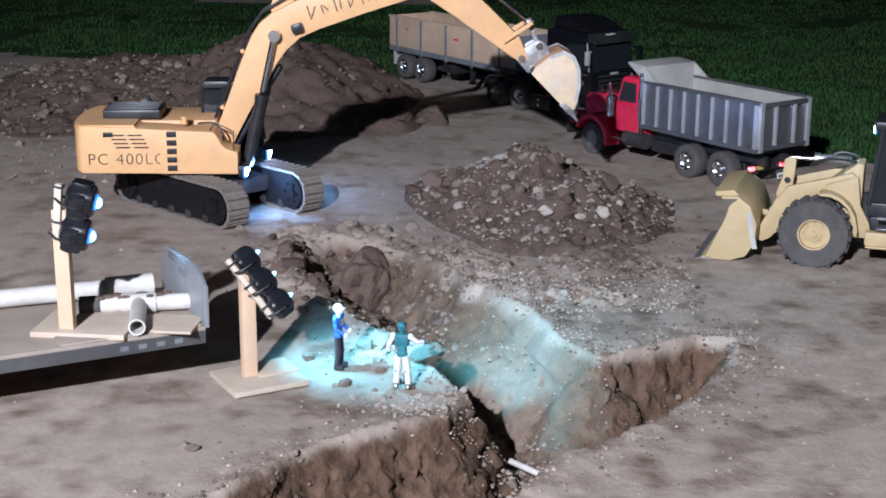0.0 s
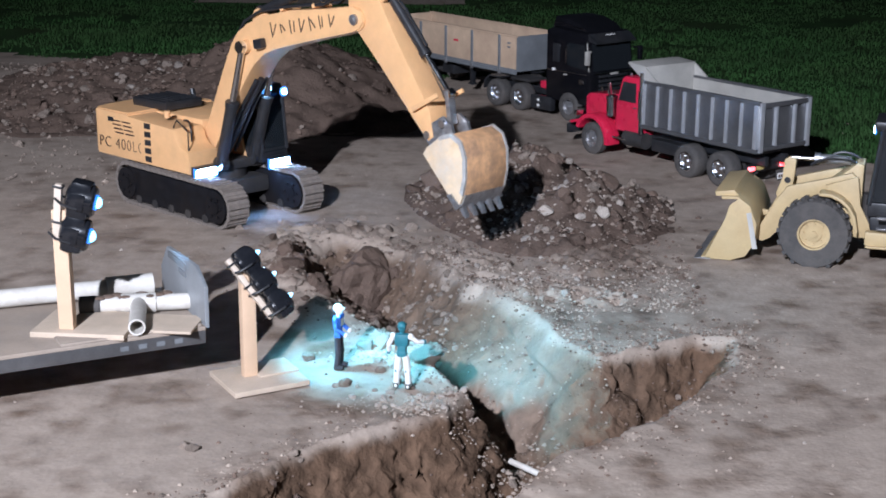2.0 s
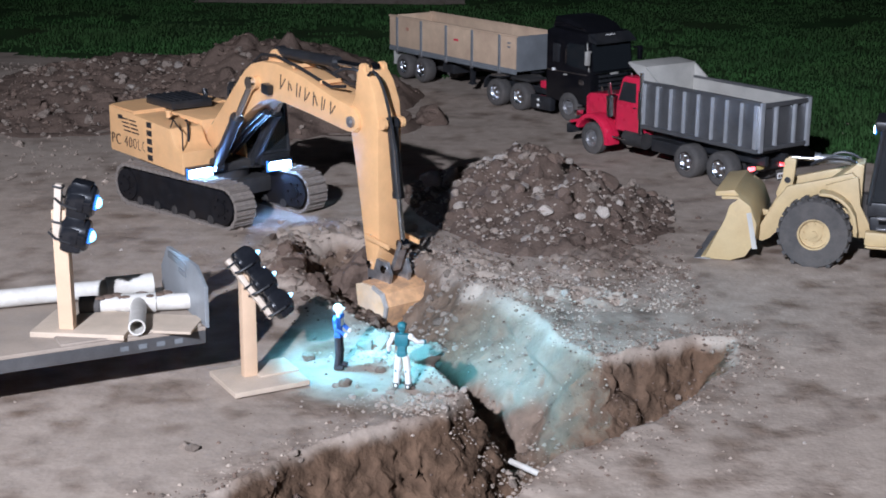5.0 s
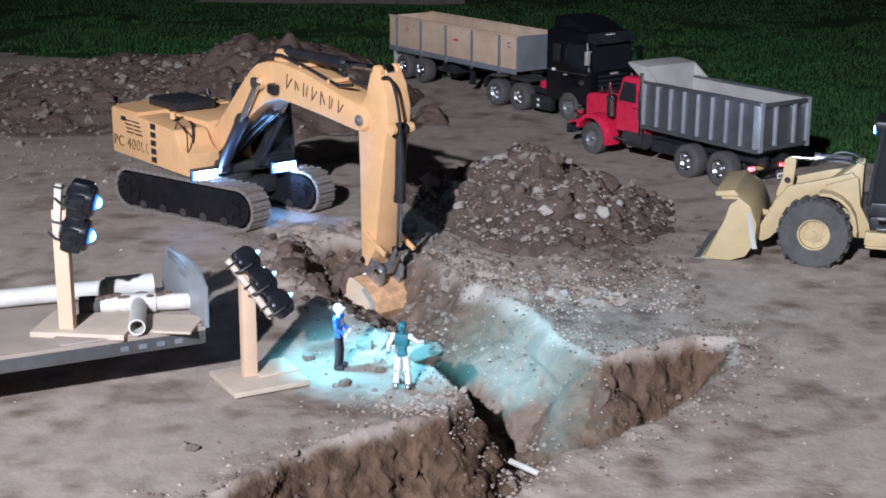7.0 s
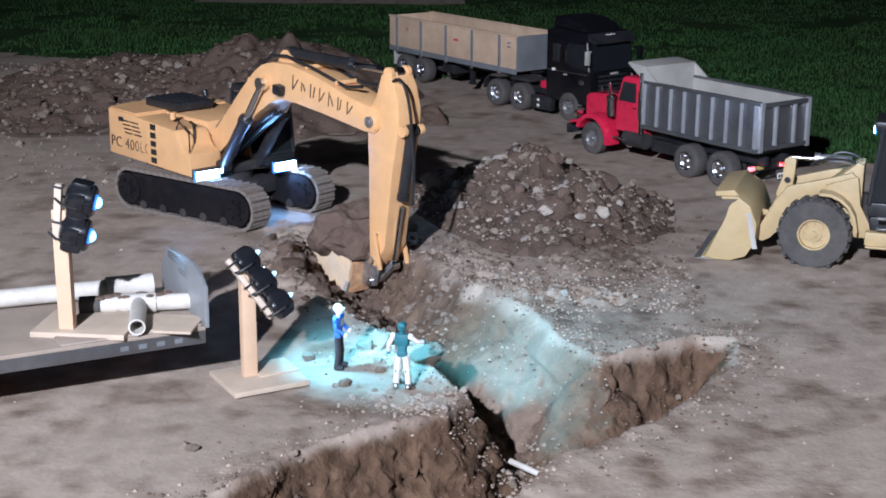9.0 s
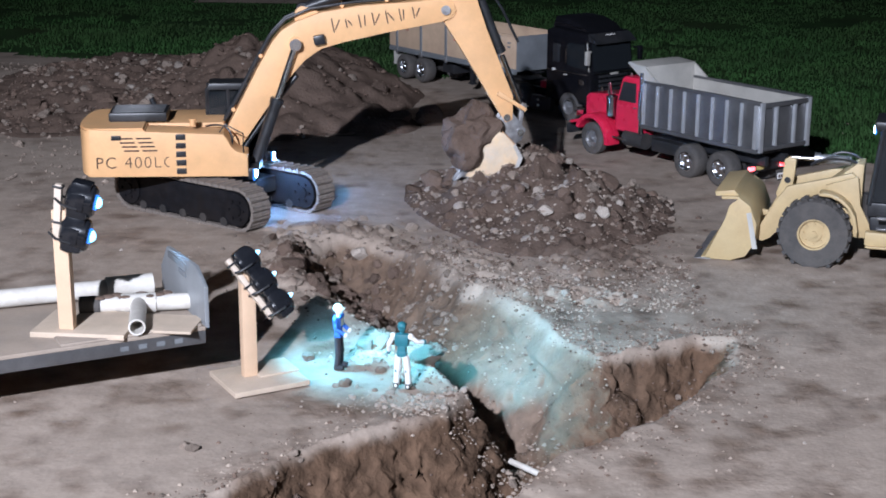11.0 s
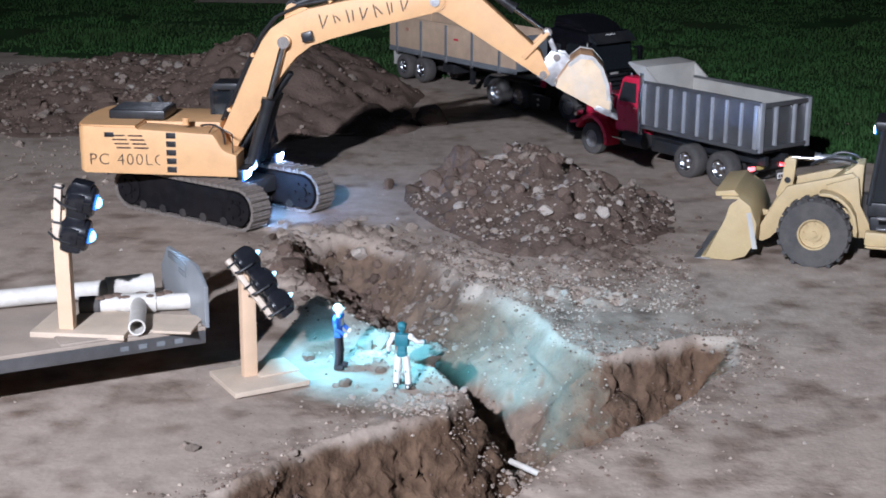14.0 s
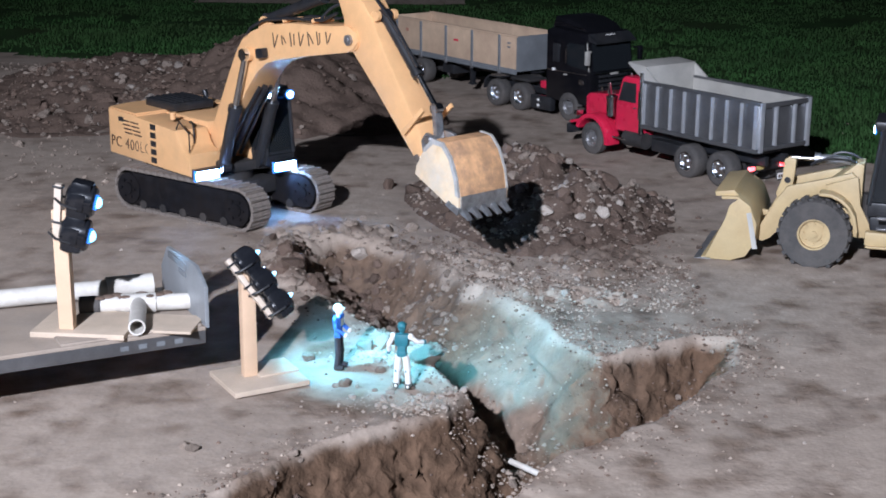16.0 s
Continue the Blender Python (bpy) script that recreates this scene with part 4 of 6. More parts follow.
    cab = part("cab", made((prism, cab_side, -0.074, 0.074, 0.005)), RED, o, "glossy red cab")
    for s in (-1, 1):
        part("door_window", made((prism, [(0.300, 0.150), (0.362, 0.150), (0.346, 0.198), (0.300, 0.198)], s * 0.0745 - 0.001, s * 0.0745 + 0.001)), BLACK, cab, "dark side window")
        part("door_handle", made((box, (0.012, 0.003, 0.003), (0.300, s * 0.0755, 0.138))), CHROME, cab)
        part("mirror", made((box, (0.004, 0.012, 0.030), (0.376, s * 0.092, 0.178), 0.002), (tube, [(0.372, s * 0.074, 0.165), (0.376, s * 0.090, 0.165)], 0.0015)), CHROME, cab)
        part("exhaust_stack", made((cyl, 0.0065, 0.15, (0.2700, s * 0.0830, 0.155), "z", 14), (cyl, 0.0090, 0.07, (0.2700, s * 0.0830, 0.150), "z", 14)), CHROME, cab)
        part("air_cleaner", made((cyl, 0.013, 0.044, (0.392, s * 0.070, 0.128), "z", 18), (cyl, 0.015, 0.006, (0.392, s * 0.070, 0.152), "z", 18), (cyl, 0.007, 0.012, (0.392, s * 0.070, 0.160), "z", 12)), CHROME, o, "chrome air cleaner")
        bow = [(0.444 + q * math.cos(radians(a)), 0.040 + q * 1.02 * math.sin(radians(a))) for q, turn in ((0.064, range(24, 187, 9)), (0.052, range(186, 23, -9))) for a in turn]
        part("fender", made((prism, bow, s * 0.072 - 0.022, s * 0.072 + 0.022, 0.003)), RED, o, "rounded red front fender")
        part("fender_nose", made((box, (0.040, 0.044, 0.008), (0.505, s * 0.072, 0.078), 0.003, Matrix.Rotation(radians(14), 3, "Y"))), RED, o)
        part("headlamp", made((box, (0.012, 0.024, 0.014), (0.524, s * 0.064, 0.094), 0.004)), CHROME, o)
        part("fuel_tank", made((cyl, 0.020, 0.07, (0.300, s * 0.066, 0.060), "x", 20)), DUSTY, o)
        part("step", made((box, (0.05, 0.016, 0.004), (0.345, s * 0.078, 0.058), 0.001)), CHROME, o)
    part("windscreen", made((prism, [(0.3725, 0.150), (0.3745, 0.150), (0.359, 0.199), (0.357, 0.199)], -0.062, 0.062)), BLACK, cab, "dark windscreen")
    part("roof_lamp", made(*[(cyl, 0.004, 0.006, (0.345, -0.05 + 0.025 * k, 0.215), "z", 10) for k in range(5)]), CHROME, cab)
    part("bonnet", made((prism, [(0.372, 0.080), (0.518, 0.080), (0.518, 0.136), (0.506, 0.146), (0.372, 0.160)], -0.046, 0.046, 0.006)), RED, o, "long red bonnet")
    part("grille", made((box, (0.006, 0.080, 0.062), (0.520, 0, 0.108), 0.003), *[(box, (0.003, 0.003, 0.054), (0.5235, -0.033 + 0.011 * k, 0.108)) for k in range(7)]), CHROME, o)
    part("bumper", made((box, (0.010, 0.165, 0.026), (0.545, 0, 0.052), 0.004)), BLACK, o, "black front bumper")
    part("ornament", made((prism, [(0.500, 0.147), (0.508, 0.146), (0.512, 0.158), (0.504, 0.156)], -0.002, 0.002)), CHROME, o)


build_dump_truck(dump_truck)

# ---- black tractor unit ----
tractor = thing("tractor_unit", pose(0.2224, 4.418, 0.0, 0, 0, -51.0), "glossy black cab-over tractor unit with roof deflector", "truck", "parked trucks")


def build_tractor(o):
    truck_wheels(o, (0.0, 0.104), (0.316,), rims=CHROME)
    for s in (-1, 1):
        part("chassis_rail", made((box, (0.42, 0.010, 0.020), (0.155, s * 0.032, 0.062), 0.002)), BLACK, o)
        part("side_skirt", made((box, (0.085, 0.022, 0.040), (0.200, s * 0.078, 0.038), 0.004)), BLACK, o)
        # Two white squares painted in as glints on the dark skirt.
        for k in range(2):
            part("tank_cap", made((box, (0.010, 0.002, 0.007), (0.192 + 0.0 * k, s * 0.0895, 0.030 + 0.016 * k), 0.001)), WHITE, o)
        part("rear_mudguard", made((prism, [(-0.052, 0.05), (-0.048, 0.075), (-0.028, 0.092), (0.024, 0.092), (0.024, 0.088), (-0.024, 0.088), (-0.043, 0.073), (-0.047, 0.05)], s * 0.070 - 0.02, s * 0.070 + 0.02)), BLACK, o)
    part("fifth_wheel", made((box, (0.09, 0.07, 0.008), (0.05, 0, 0.082), 0.002)), DUSTY, o)
    part("air_tank", made((box, (0.028, 0.05, 0.022), (0.165, -0.02, 0.082), 0.004)), RED, o, "red box behind the cab")
    view = [(0.216, 0.052), (0.396, 0.052), (0.402, 0.075), (0.400, 0.142), (0.386, 0.236), (0.378, 0.254), (0.240, 0.262), (0.216, 0.250)]
    cab = part("cab", made((prism, view, -0.086, 0.086, 0.012)), NAVY, o, "glossy black sleeper cab")
    part("roof_deflector", made((prism, [(0.222, 0.258), (0.372, 0.252), (0.345, 0.272), (0.290, 0.288), (0.236, 0.290)], -0.070, 0.070, 0.011)), NAVY, cab)
    part("sun_visor", made((prism, [(0.384, 0.232), (0.410, 0.226), (0.411, 0.231), (0.380, 0.252)], -0.080, 0.080, 0.001)), BLACK, cab)
    part("windscreen", made((prism, [(0.4005, 0.150), (0.4025, 0.150), (0.3915, 0.226), (0.3890, 0.226)], -0.074, 0.074)), WINDOW, cab, "dark windscreen")
    part("name_plate", made((box, (0.002, 0.036, 0.010), (0.3885, 0.0, 0.2435), 0.001, Matrix.Rotation(radians(-22), 3, "Y"))), WHITE, cab, "pale plate over the windscreen")
    for z in (0.1440, 0.0780):
        part("trim_strip", made((box, (0.004, 0.150, 0.003), (0.4045, 0, z), 0.001)), CHROME, cab)
    for s in (-1, 1):
        part("side_strip", made((box, (0.165, 0.003, 0.003), (0.305, s * 0.0872, 0.140), 0.001)), CHROME, cab)
        part("exhaust_stack", made((cyl, 0.006, 0.13, (0.206, s * 0.058, 0.150), "z", 12)), CHROME, o)
    for k in range(5):
        part("grille_slat", made((box, (0.006, 0.110, 0.007), (0.4030, 0, 0.084 + 0.0125 * k), 0.0015)), BLACK, cab)
    part("badge", made((box, (0.003, 0.030, 0.006), (0.4065, 0.0, 0.140), 0.001)), DUSTALU, cab)
    part("bumper", made((box, (0.016, 0.176, 0.038), (0.404, 0, 0.046), 0.006)), NAVY, o)
    for s in (-1, 1):
        part("headlamp", made((box, (0.010, 0.034, 0.014), (0.408, s * 0.060, 0.058), 0.003)), CHROME, o)
        part("marker_lamp", made((box, (0.004, 0.012, 0.008), (0.413, s * 0.062, 0.036), 0.002)), glow("blue_marker", (0.05, 0.15, 1.0), 4.0), o, "small blue glowing lamp")
        part("door_window", made((prism, [(0.308, 0.160), (0.386, 0.152), (0.376, 0.222), (0.308, 0.222)], s * 0.0865 - 0.001, s * 0.0865 + 0.001)), WINDOW, cab)
        part("sleeper_window", made((box, (0.026, 0.002, 0.052), (0.262, s * 0.0868, 0.190), 0.003)), BLACK, cab)
        part("door_handle", made((box, (0.014, 0.003, 0.003), (0.300, s * 0.0875, 0.132))), DUSTALU, cab)
        part("door_plate", made((box, (0.012, 0.003, 0.008), (0.252, s * 0.0875, 0.142), 0.001)), WHITE, cab, "small pale plate")
        part("corner_trim", made((tube, [(0.391, s * 0.083, 0.150), (0.381, s * 0.083, 0.226)], 0.0022)), DUSTALU, cab)
        part("vent_panel", made((box, (0.020, 0.003, 0.014), (0.366, s * 0.0875, 0.118), 0.001), (box, (0.014, 0.004, 0.003), (0.366, s * 0.0885, 0.118))), CHROME, cab)
        part("trim_bar", made((box, (0.004, 0.003, 0.052), (0.302, s * 0.0875, 0.190), 0.001)), CHROME, cab)
        # The near mirror's bright reflection is put in as a pale material.
        part("mirror", made((box, (0.012, 0.014, 0.040), (0.404, s * 0.104, 0.190), 0.004), (box, (0.006, 0.02, 0.004), (0.398, s * 0.094, 0.206))), DUSTALU if s < 0 else NAVY, cab)
        part("step", made((box, (0.05, 0.012, 0.006), (0.360, s * 0.083, 0.046), 0.002)), CHROME, cab)


build_tractor(tractor)

# ---- tipping trailer behind the tractor ----
trailer = thing("tipper_trailer", pose(-0.1814, 4.9418, 0.0, 0, 0, -54.4), "tan high-sided tipper trailer with dark side posts", "trailer", "parked trucks")


def build_trailer(o):
    # x runs forward along the near side's bottom edge, the body lies to the left of it
    ln, wd, z0, z1 = 0.680, 0.172, 0.098, 0.204
    yc = wd / 2
    body = part("floor_pan", made((box, (ln, wd, 0.008), (ln / 2, yc, z0 + 0.004), 0.001)), GREYBOX, o, "dark grey trailer floor")
    for y, inner in ((0.002, 0.0048), (wd - 0.002, wd - 0.0048)):
        part("side_panel", made((box, (ln, 0.004, z1 - z0 - 0.008), (ln / 2, y, (z0 + z1) / 2 + 0.004), 0.0008)), TANBOX, o, "dusty tan side panel")
        out = -0.0015 if y < 0.1 else wd + 0.0015
        for k in range(5):
            x = 0.047 + k * 0.139
            part("side_post", made((box, (0.009, 0.006, z1 - z0 - 0.002), (x, out, (z0 + z1) / 2), 0.0012)), GREYBOX, o, "dark upright post")
            part("post_foot", made((box, (0.010, 0.007, 0.016), (x, out, z0 - 0.006), 0.001)), STEEL, o)
        part("top_rail", made((box, (ln + 0.006, 0.009, 0.006), (ln / 2, y, z1), 0.001)), TANBOX, o)
        part("bottom_rail", made((box, (ln, 0.010, 0.012), (ln / 2, y, z0 - 0.002), 0.001)), GREYBOX, o)
    part("front_panel", made((box, (0.005, wd - 0.008, z1 - z0), (ln - 0.001, yc, (z0 + z1) / 2), 0.001)), GREYBOX, o, "dark grey front wall")
    part("rear_panel", made((box, (0.005, wd - 0.008, z1 - z0), (0.001, yc, (z0 + z1) / 2), 0.001)), TANBOX, o)
    part("red_mark", made((box, (0.022, 0.0012, 0.006), (0.378, -0.0006, 0.162))), RED, o)
    part("red_mark", made((box, (0.014, 0.0012, 0.010), (0.105, -0.0006, 0.168))), mat("faded_red_mark", (0.42, 0.20, 0.14), 0.6), o)
    for k in range(2):
        part("dark_mark", made((box, (0.014, 0.0012, 0.005), (0.648, -0.0006, 0.182 - 0.012 * k))), GREYBOX, o)
    for s in (-1, 1):
        part("chassis_rail", made((box, (0.60, 0.010, 0.022), (0.34, yc + s * 0.032, 0.080), 0.002)), BLACK, o)
    for x in (0.075, 0.176):
        for s in (-1, 1):
            add_wheel(o, (x, yc + s * 0.064, TYRE), TYRE, 0.040, 0.023, CHROME, s)
        part("axle", made((cyl, 0.007, 0.10, (x, yc, TYRE), "y", 12)), DUSTY, o)
    for s in (-1, 1):
        part("mudguard", made((box, (0.20, 0.038, 0.004), (0.125, yc + s * 0.066, 0.090), 0.001), (box, (0.004, 0.038, 0.046), (0.025, yc + s * 0.066, 0.066), 0.001)), DUSTALU, o, "pale mudguard")
        part("landing_leg", made((box, (0.014, 0.014, 0.055), (0.42, yc + s * 0.05, 0.055), 0.002), (box, (0.02, 0.02, 0.006), (0.42, yc + s * 0.05, 0.027), 0.001)), BLACK, o)
    part("tool_box", made((box, (0.06, 0.12, 0.03), (0.30, yc, 0.060), 0.004)), BLACK, o)


build_trailer(trailer)

# ---- wheel loader ----
loader = thing("wheel_loader", pose(0.6865, 2.6318, 0.0, 0, 0, 161.0), "faded yellow model wheel loader with its bucket on the ground", "wheel loader")


def build_loader(o):
    # x forward, the near wheels' outer faces at y = 0, the machine to the right of them
    r, w, half = 0.066, 0.046, 0.098
    yc = -half
    for x in (0.0, -0.245):
        for s in (-1, 1):
            add_wheel(o, (x, yc + s * (half - w / 2), r - 0.001), r, w, 0.030, CREAM, s, 18)
        part("axle", made((cyl, 0.014, 0.11, (x, yc, r), "y", 16)), CREAM, o)
    part("front_frame", made((prism, [(0.035, 0.060), (0.040, 0.090), (0.0, 0.135), (-0.04, 0.170), (-0.066, 0.192), (-0.078, 0.190), (-0.078, 0.060), (-0.04, 0.045)], yc - 0.032, yc + 0.032, 0.004)), CREAM, o, "faded yellow front frame")
    for s in (-1, 1):
        part("lift_arm", made((prism, [(-0.066, 0.170), (-0.058, 0.176), (-0.02, 0.164), (0.030, 0.150), (0.058, 0.142), (0.080, 0.110), (0.108, 0.056), (0.112, 0.036), (0.098, 0.032), (0.084, 0.040), (0.056, 0.072), (0.034, 0.110), (0.006, 0.130), (-0.04, 0.142), (-0.064, 0.152)], yc + s * 0.043 - 0.006, yc + s * 0.043 + 0.006, 0.002)), CREAM, o, "curved yellow lift arm")
        part("front_fender", made((prism, [(-0.004, 0.143), (-0.026, 0.143), (-0.045, 0.135), (-0.061, 0.121), (-0.072, 0.102), (-0.078, 0.072), (-0.074, 0.072), (-0.067, 0.100), (-0.057, 0.117), (-0.042, 0.130), (-0.025, 0.137), (-0.004, 0.138)], yc + s * 0.072 - 0.018, yc + s * 0.072 + 0.018, 0.001)), CREAM, o, "yellow mudguard")
        part("lift_cylinder", made((cyl, 0.008, 0.07, (-0.03, yc + s * 0.043, 0.118), "x", 14), (cyl, 0.005, 0.05, (0.02, yc + s * 0.043, 0.118), "x", 12)), BLACK, o)
        part("steer_cylinder", made((cyl, 0.005, 0.06, (-0.105, yc + s * 0.04, 0.062), "x", 12)), CHROME, o, "bright steel cylinder")
    for s in (-1, 1):
        part("frame_cheek", made((prism, [(-0.070, 0.172), (-0.012, 0.152), (-0.026, 0.130), (-0.050, 0.098), (-0.056, 0.058), (-0.100, 0.056), (-0.096, 0.084), (-0.078, 0.118)], yc + s * 0.054 - 0.004, yc + s * 0.054 + 0.004, 0.002)), CREAM, o, "yellow frame side plate")
    part("bell_crank", made((prism, [(0.048, 0.186), (0.060, 0.192), (0.070, 0.184), (0.072, 0.150), (0.082, 0.120), (0.074, 0.078), (0.062, 0.076), (0.056, 0.110), (0.050, 0.150)], yc - 0.010, yc + 0.010, 0.002)), CREAM, o, "tall yellow bell crank")
    part("crank_mark", made((cyl, 0.006, 0.022, (0.062, yc, 0.146), "y", 16)), BLACK, o)
    part("tilt_cylinder", made((cyl, 0.009, 0.060, (-0.022, yc, 0.190), "x", 16), (cyl, 0.011, 0.010, (0.010, yc, 0.190), "x", 16)), STEEL, o, "steel tilt cylinder")
    part("tilt_rod", made((cyl, 0.0045, 0.05, (0.036, yc, 0.189), "x", 12)), CHROME, o)
    part("hose", made((tube, arc((0.02, yc + 0.016, 0.180), (-0.03, yc + 0.03, 0.215), (-0.07, yc + 0.02, 0.186), 10), 0.0028), (tube, arc((0.0, yc - 0.016, 0.178), (-0.03, yc - 0.02, 0.22), (-0.075, yc - 0.02, 0.186), 10), 0.0028)), BLACK, o)
    part("tie_bar", made((box, (0.05, 0.010, 0.010), (0.095, yc, 0.078), 0.002)), CREAM, o)
    # bucket
    y0, y1 = yc - 0.104, yc + 0.104
    prof = [(0.206, 0.003), (0.150, 0.004), (0.122, 0.014), (0.106, 0.040), (0.104, 0.078), (0.118, 0.112), (0.142, 0.128), (0.172, 0.126)]
    inner = [(0.204, 0.007), (0.152, 0.009), (0.126, 0.018), (0.111, 0.042), (0.109, 0.076), (0.122, 0.108), (0.143, 0.123), (0.171, 0.121)]
    bk = part("bucket", made((prism, prof + inner[::-1], y0, y1, 0.0008)), CREAM, o, "wide faded yellow bucket with worn lip")
    for y in (y0, y1):
        part("side_plate", made((prism, [(0.198, 0.004), (0.150, 0.004), (0.122, 0.014), (0.106, 0.040), (0.104, 0.078), (0.118, 0.112), (0.138, 0.126), (0.156, 0.110), (0.162, 0.086)], y - 0.002, y + 0.002, 0.0006)), CREAM, bk)
    part("cutting_edge", made((prism, [(0.186, 0.001), (0.218, 0.001), (0.218, 0.003), (0.188, 0.008)], y0 - 0.002, y1 + 0.002)), STEEL, bk, "bare steel cutting edge")
    part("spill_guard", made((prism, [(0.140, 0.127), (0.184, 0.124), (0.186, 0.132), (0.150, 0.138)], y0 + 0.01, y1 - 0.01, 0.002)), CREAM, bk, "pale scraped spill guard")
    # Pale strip: the loader lamps' light on the plate, put in as colour.
    part("worn_stripe", made((box, (0.009, 0.002, 0.07), (0.112, y1 + 0.0025, 0.065), 0.0, Matrix.Rotation(radians(12), 3, "Y"))), DUSTALU, bk, "pale stripe painted in for loader lamp light")
    # rear body and cab, mostly beyond the picture's edge
    part("rear_frame", made((box, (0.26, 0.085, 0.040), (-0.225, yc, 0.075), 0.004)), BLACK, o)
    part("hitch", made((cyl, 0.014, 0.09, (-0.090, yc, 0.085), "z", 16)), DUSTY, o)
    part("engine_hood", made((prism, [(-0.195, 0.092), (-0.370, 0.092), (-0.372, 0.150), (-0.360, 0.164), (-0.195, 0.176)], yc - 0.052, yc + 0.052, 0.006)), CREAM, o, "yellow engine hood")
    part("counterweight", made((box, (0.05, 0.15, 0.06), (-0.375, yc, 0.085), 0.008)), CREAM, o)
    for s in (-1, 1):
        part("rear_fender", made((box, (0.10, 0.045, 0.006), (-0.245, yc + s * 0.076, 0.142), 0.002)), CREAM, o)
        part("side_step", made((box, (0.055, 0.022, 0.026), (-0.118, yc + s * 0.072, 0.062), 0.003), (box, (0.05, 0.026, 0.004), (-0.118, yc + s * 0.076, 0.048), 0.001)), CREAM, o)
        part("ladder", made((box, (0.05, 0.012, 0.003), (-0.135, yc + s * 0.086, 0.084), 0.0005), (box, (0.05, 0.012, 0.003), (-0.135, yc + s * 0.086, 0.104), 0.0005)), CHROME, o)
        for x0, x1 in ((-0.092, -0.108), (-0.185, -0.185)):
            part("cab_post", made((tube, [(x0, yc + s * 0.046, 0.118), (x1, yc + s * 0.046, 0.262)], 0.005, 8)), BLACK, o)
        part("cab_pane", made((prism, [(-0.096, 0.125), (-0.180, 0.125), (-0.180, 0.258), (-0.110, 0.258)], yc + s * 0.047 - 0.0008, yc + s * 0.047 + 0.0008)), WINDOW, o)
        part("cab_lamp", made((box, (0.012, 0.014, 0.012), (-0.100, yc + s * 0.040, 0.262), 0.003)), BLACK, o)
        # Added glowing disc: bloom about the loader's cab lamp.
        part("lamp_rim", made((cyl, 0.0095, 0.003, (-0.0935, yc + s * 0.040, 0.260), "x", 14)), HALO, o, "added blue rim in place of lamp bloom")
        part("cab_lamp_lens", made((cyl, 0.0066, 0.004, (-0.0925, yc + s * 0.040, 0.260), "x", 14)), CABLAMP, o, "blue-white glowing lamp")
    part("windscreen", made((prism, [(-0.091, 0.125), (-0.093, 0.125), (-0.109, 0.258), (-0.107, 0.258)], yc - 0.044, yc + 0.044)), WINDOW, o)
    part("cab_floor", made((box, (0.10, 0.096, 0.026), (-0.140, yc, 0.110), 0.003)), BLACK, o)
    part("cab_roof", made((box, (0.105, 0.108, 0.016), (-0.144, yc, 0.268), 0.005)), BLACK, o)
    part("seat", made((box, (0.04, 0.045, 0.014), (-0.155, yc, 0.150), 0.004), (box, (0.010, 0.045, 0.055), (-0.176, yc, 0.178), 0.004)), DUSTY, o)


build_loader(loader)


# ---- flatbed with pipes, light stands, figures ----
DECKTOP = 0.098
flatbed = thing("flatbed_trailer", pose(-0.3383, 1.9897, 0.0, 0, 0, 26.9), "grey steel flatbed trailer with an upright headboard", "trailer")
DECK = mat("weathered_deck_boards", (0.33, 0.27, 0.22), 0.75, 0.0, 0.16, 14, 0.25, 300, (0.44, 0.33, 0.24), 0.6)
HEADB = mat("brushed_aluminium_sheet", (0.34, 0.36, 0.38), 0.42, 0.45, 0.15, 20, 0.1, 300)


def build_flatbed(o):
    # x towards the headboard, the near edge at y = 0
    part("deck", made((box, (0.95, 0.215, 0.006), (-0.475, 0.1075, 0.095), 0.001)), DECK, o, "dusty weathered deck")
    for y in (0.003, 0.212):
        part("side_rail", made((box, (0.95, 0.006, 0.019), (-0.475, y, 0.0825), 0.001)), SILVER, o, "grey steel side rail")
    part("end_rail", made((box, (0.006, 0.203, 0.019), (-0.003, 0.1075, 0.0825), 0.001)), SILVER, o)
    part("edge_plate", made((box, (0.20, 0.040, 0.003), (-0.105, 0.022, 0.0996), 0.001)), DECK, o)
    part("headboard", made((prism, [(0.0, 0.096), (0.215, 0.096), (0.215, 0.134), (0.180, 0.172), (0.040, 0.178), (0.0, 0.156)], -0.003, 0.003, 0.0008)), HEADB, o, "upright aluminium headboard with clipped corners", pose(0.003, 0, 0, 0, 0, 90))
    part("headboard_strip", made((box, (0.002, 0.085, 0.010), (-0.0015, 0.125, 0.164), 0.0005)), GREYBOX, o, "dark strip on the headboard")
    part("headboard_strip", made((box, (0.002, 0.030, 0.008), (-0.0015, 0.100, 0.152), 0.0005)), GREYBOX, o)
    for k in range(4):
        part("rail_mark", made((box, (0.012, 0.0014, 0.007), (-0.040 - 0.026 * k, -0.0004, 0.0825))), GREYBOX, o)
    for y in (0.075, 0.14):
        part("main_beam", made((box, (0.86, 0.012, 0.026), (-0.52, y, 0.076), 0.002)), BLACK, o)
    for x in (-0.55, -0.64, -0.73):
        for y, s in ((0.03, -1), (0.185, 1)):
            add_wheel(o, (x, y, 0.034), 0.034, 0.034, 0.019, STEEL, s)
        part("axle", made((cyl, 0.006, 0.13, (x, 0.1075, 0.034), "y", 10)), BLACK, o)
    for y in (0.12, 0.185):
        part("landing_leg", made((box, (0.016, 0.014, 0.075), (-0.36, y, 0.038), 0.002), (box, (0.03, 0.022, 0.005), (-0.36, y, 0.0025), 0.001)), BLACK, o)


build_flatbed(flatbed)


def on_deck(x, y, z=0.0):
    return flatbed.matrix_world @ Vector((x, y, DECKTOP + z))


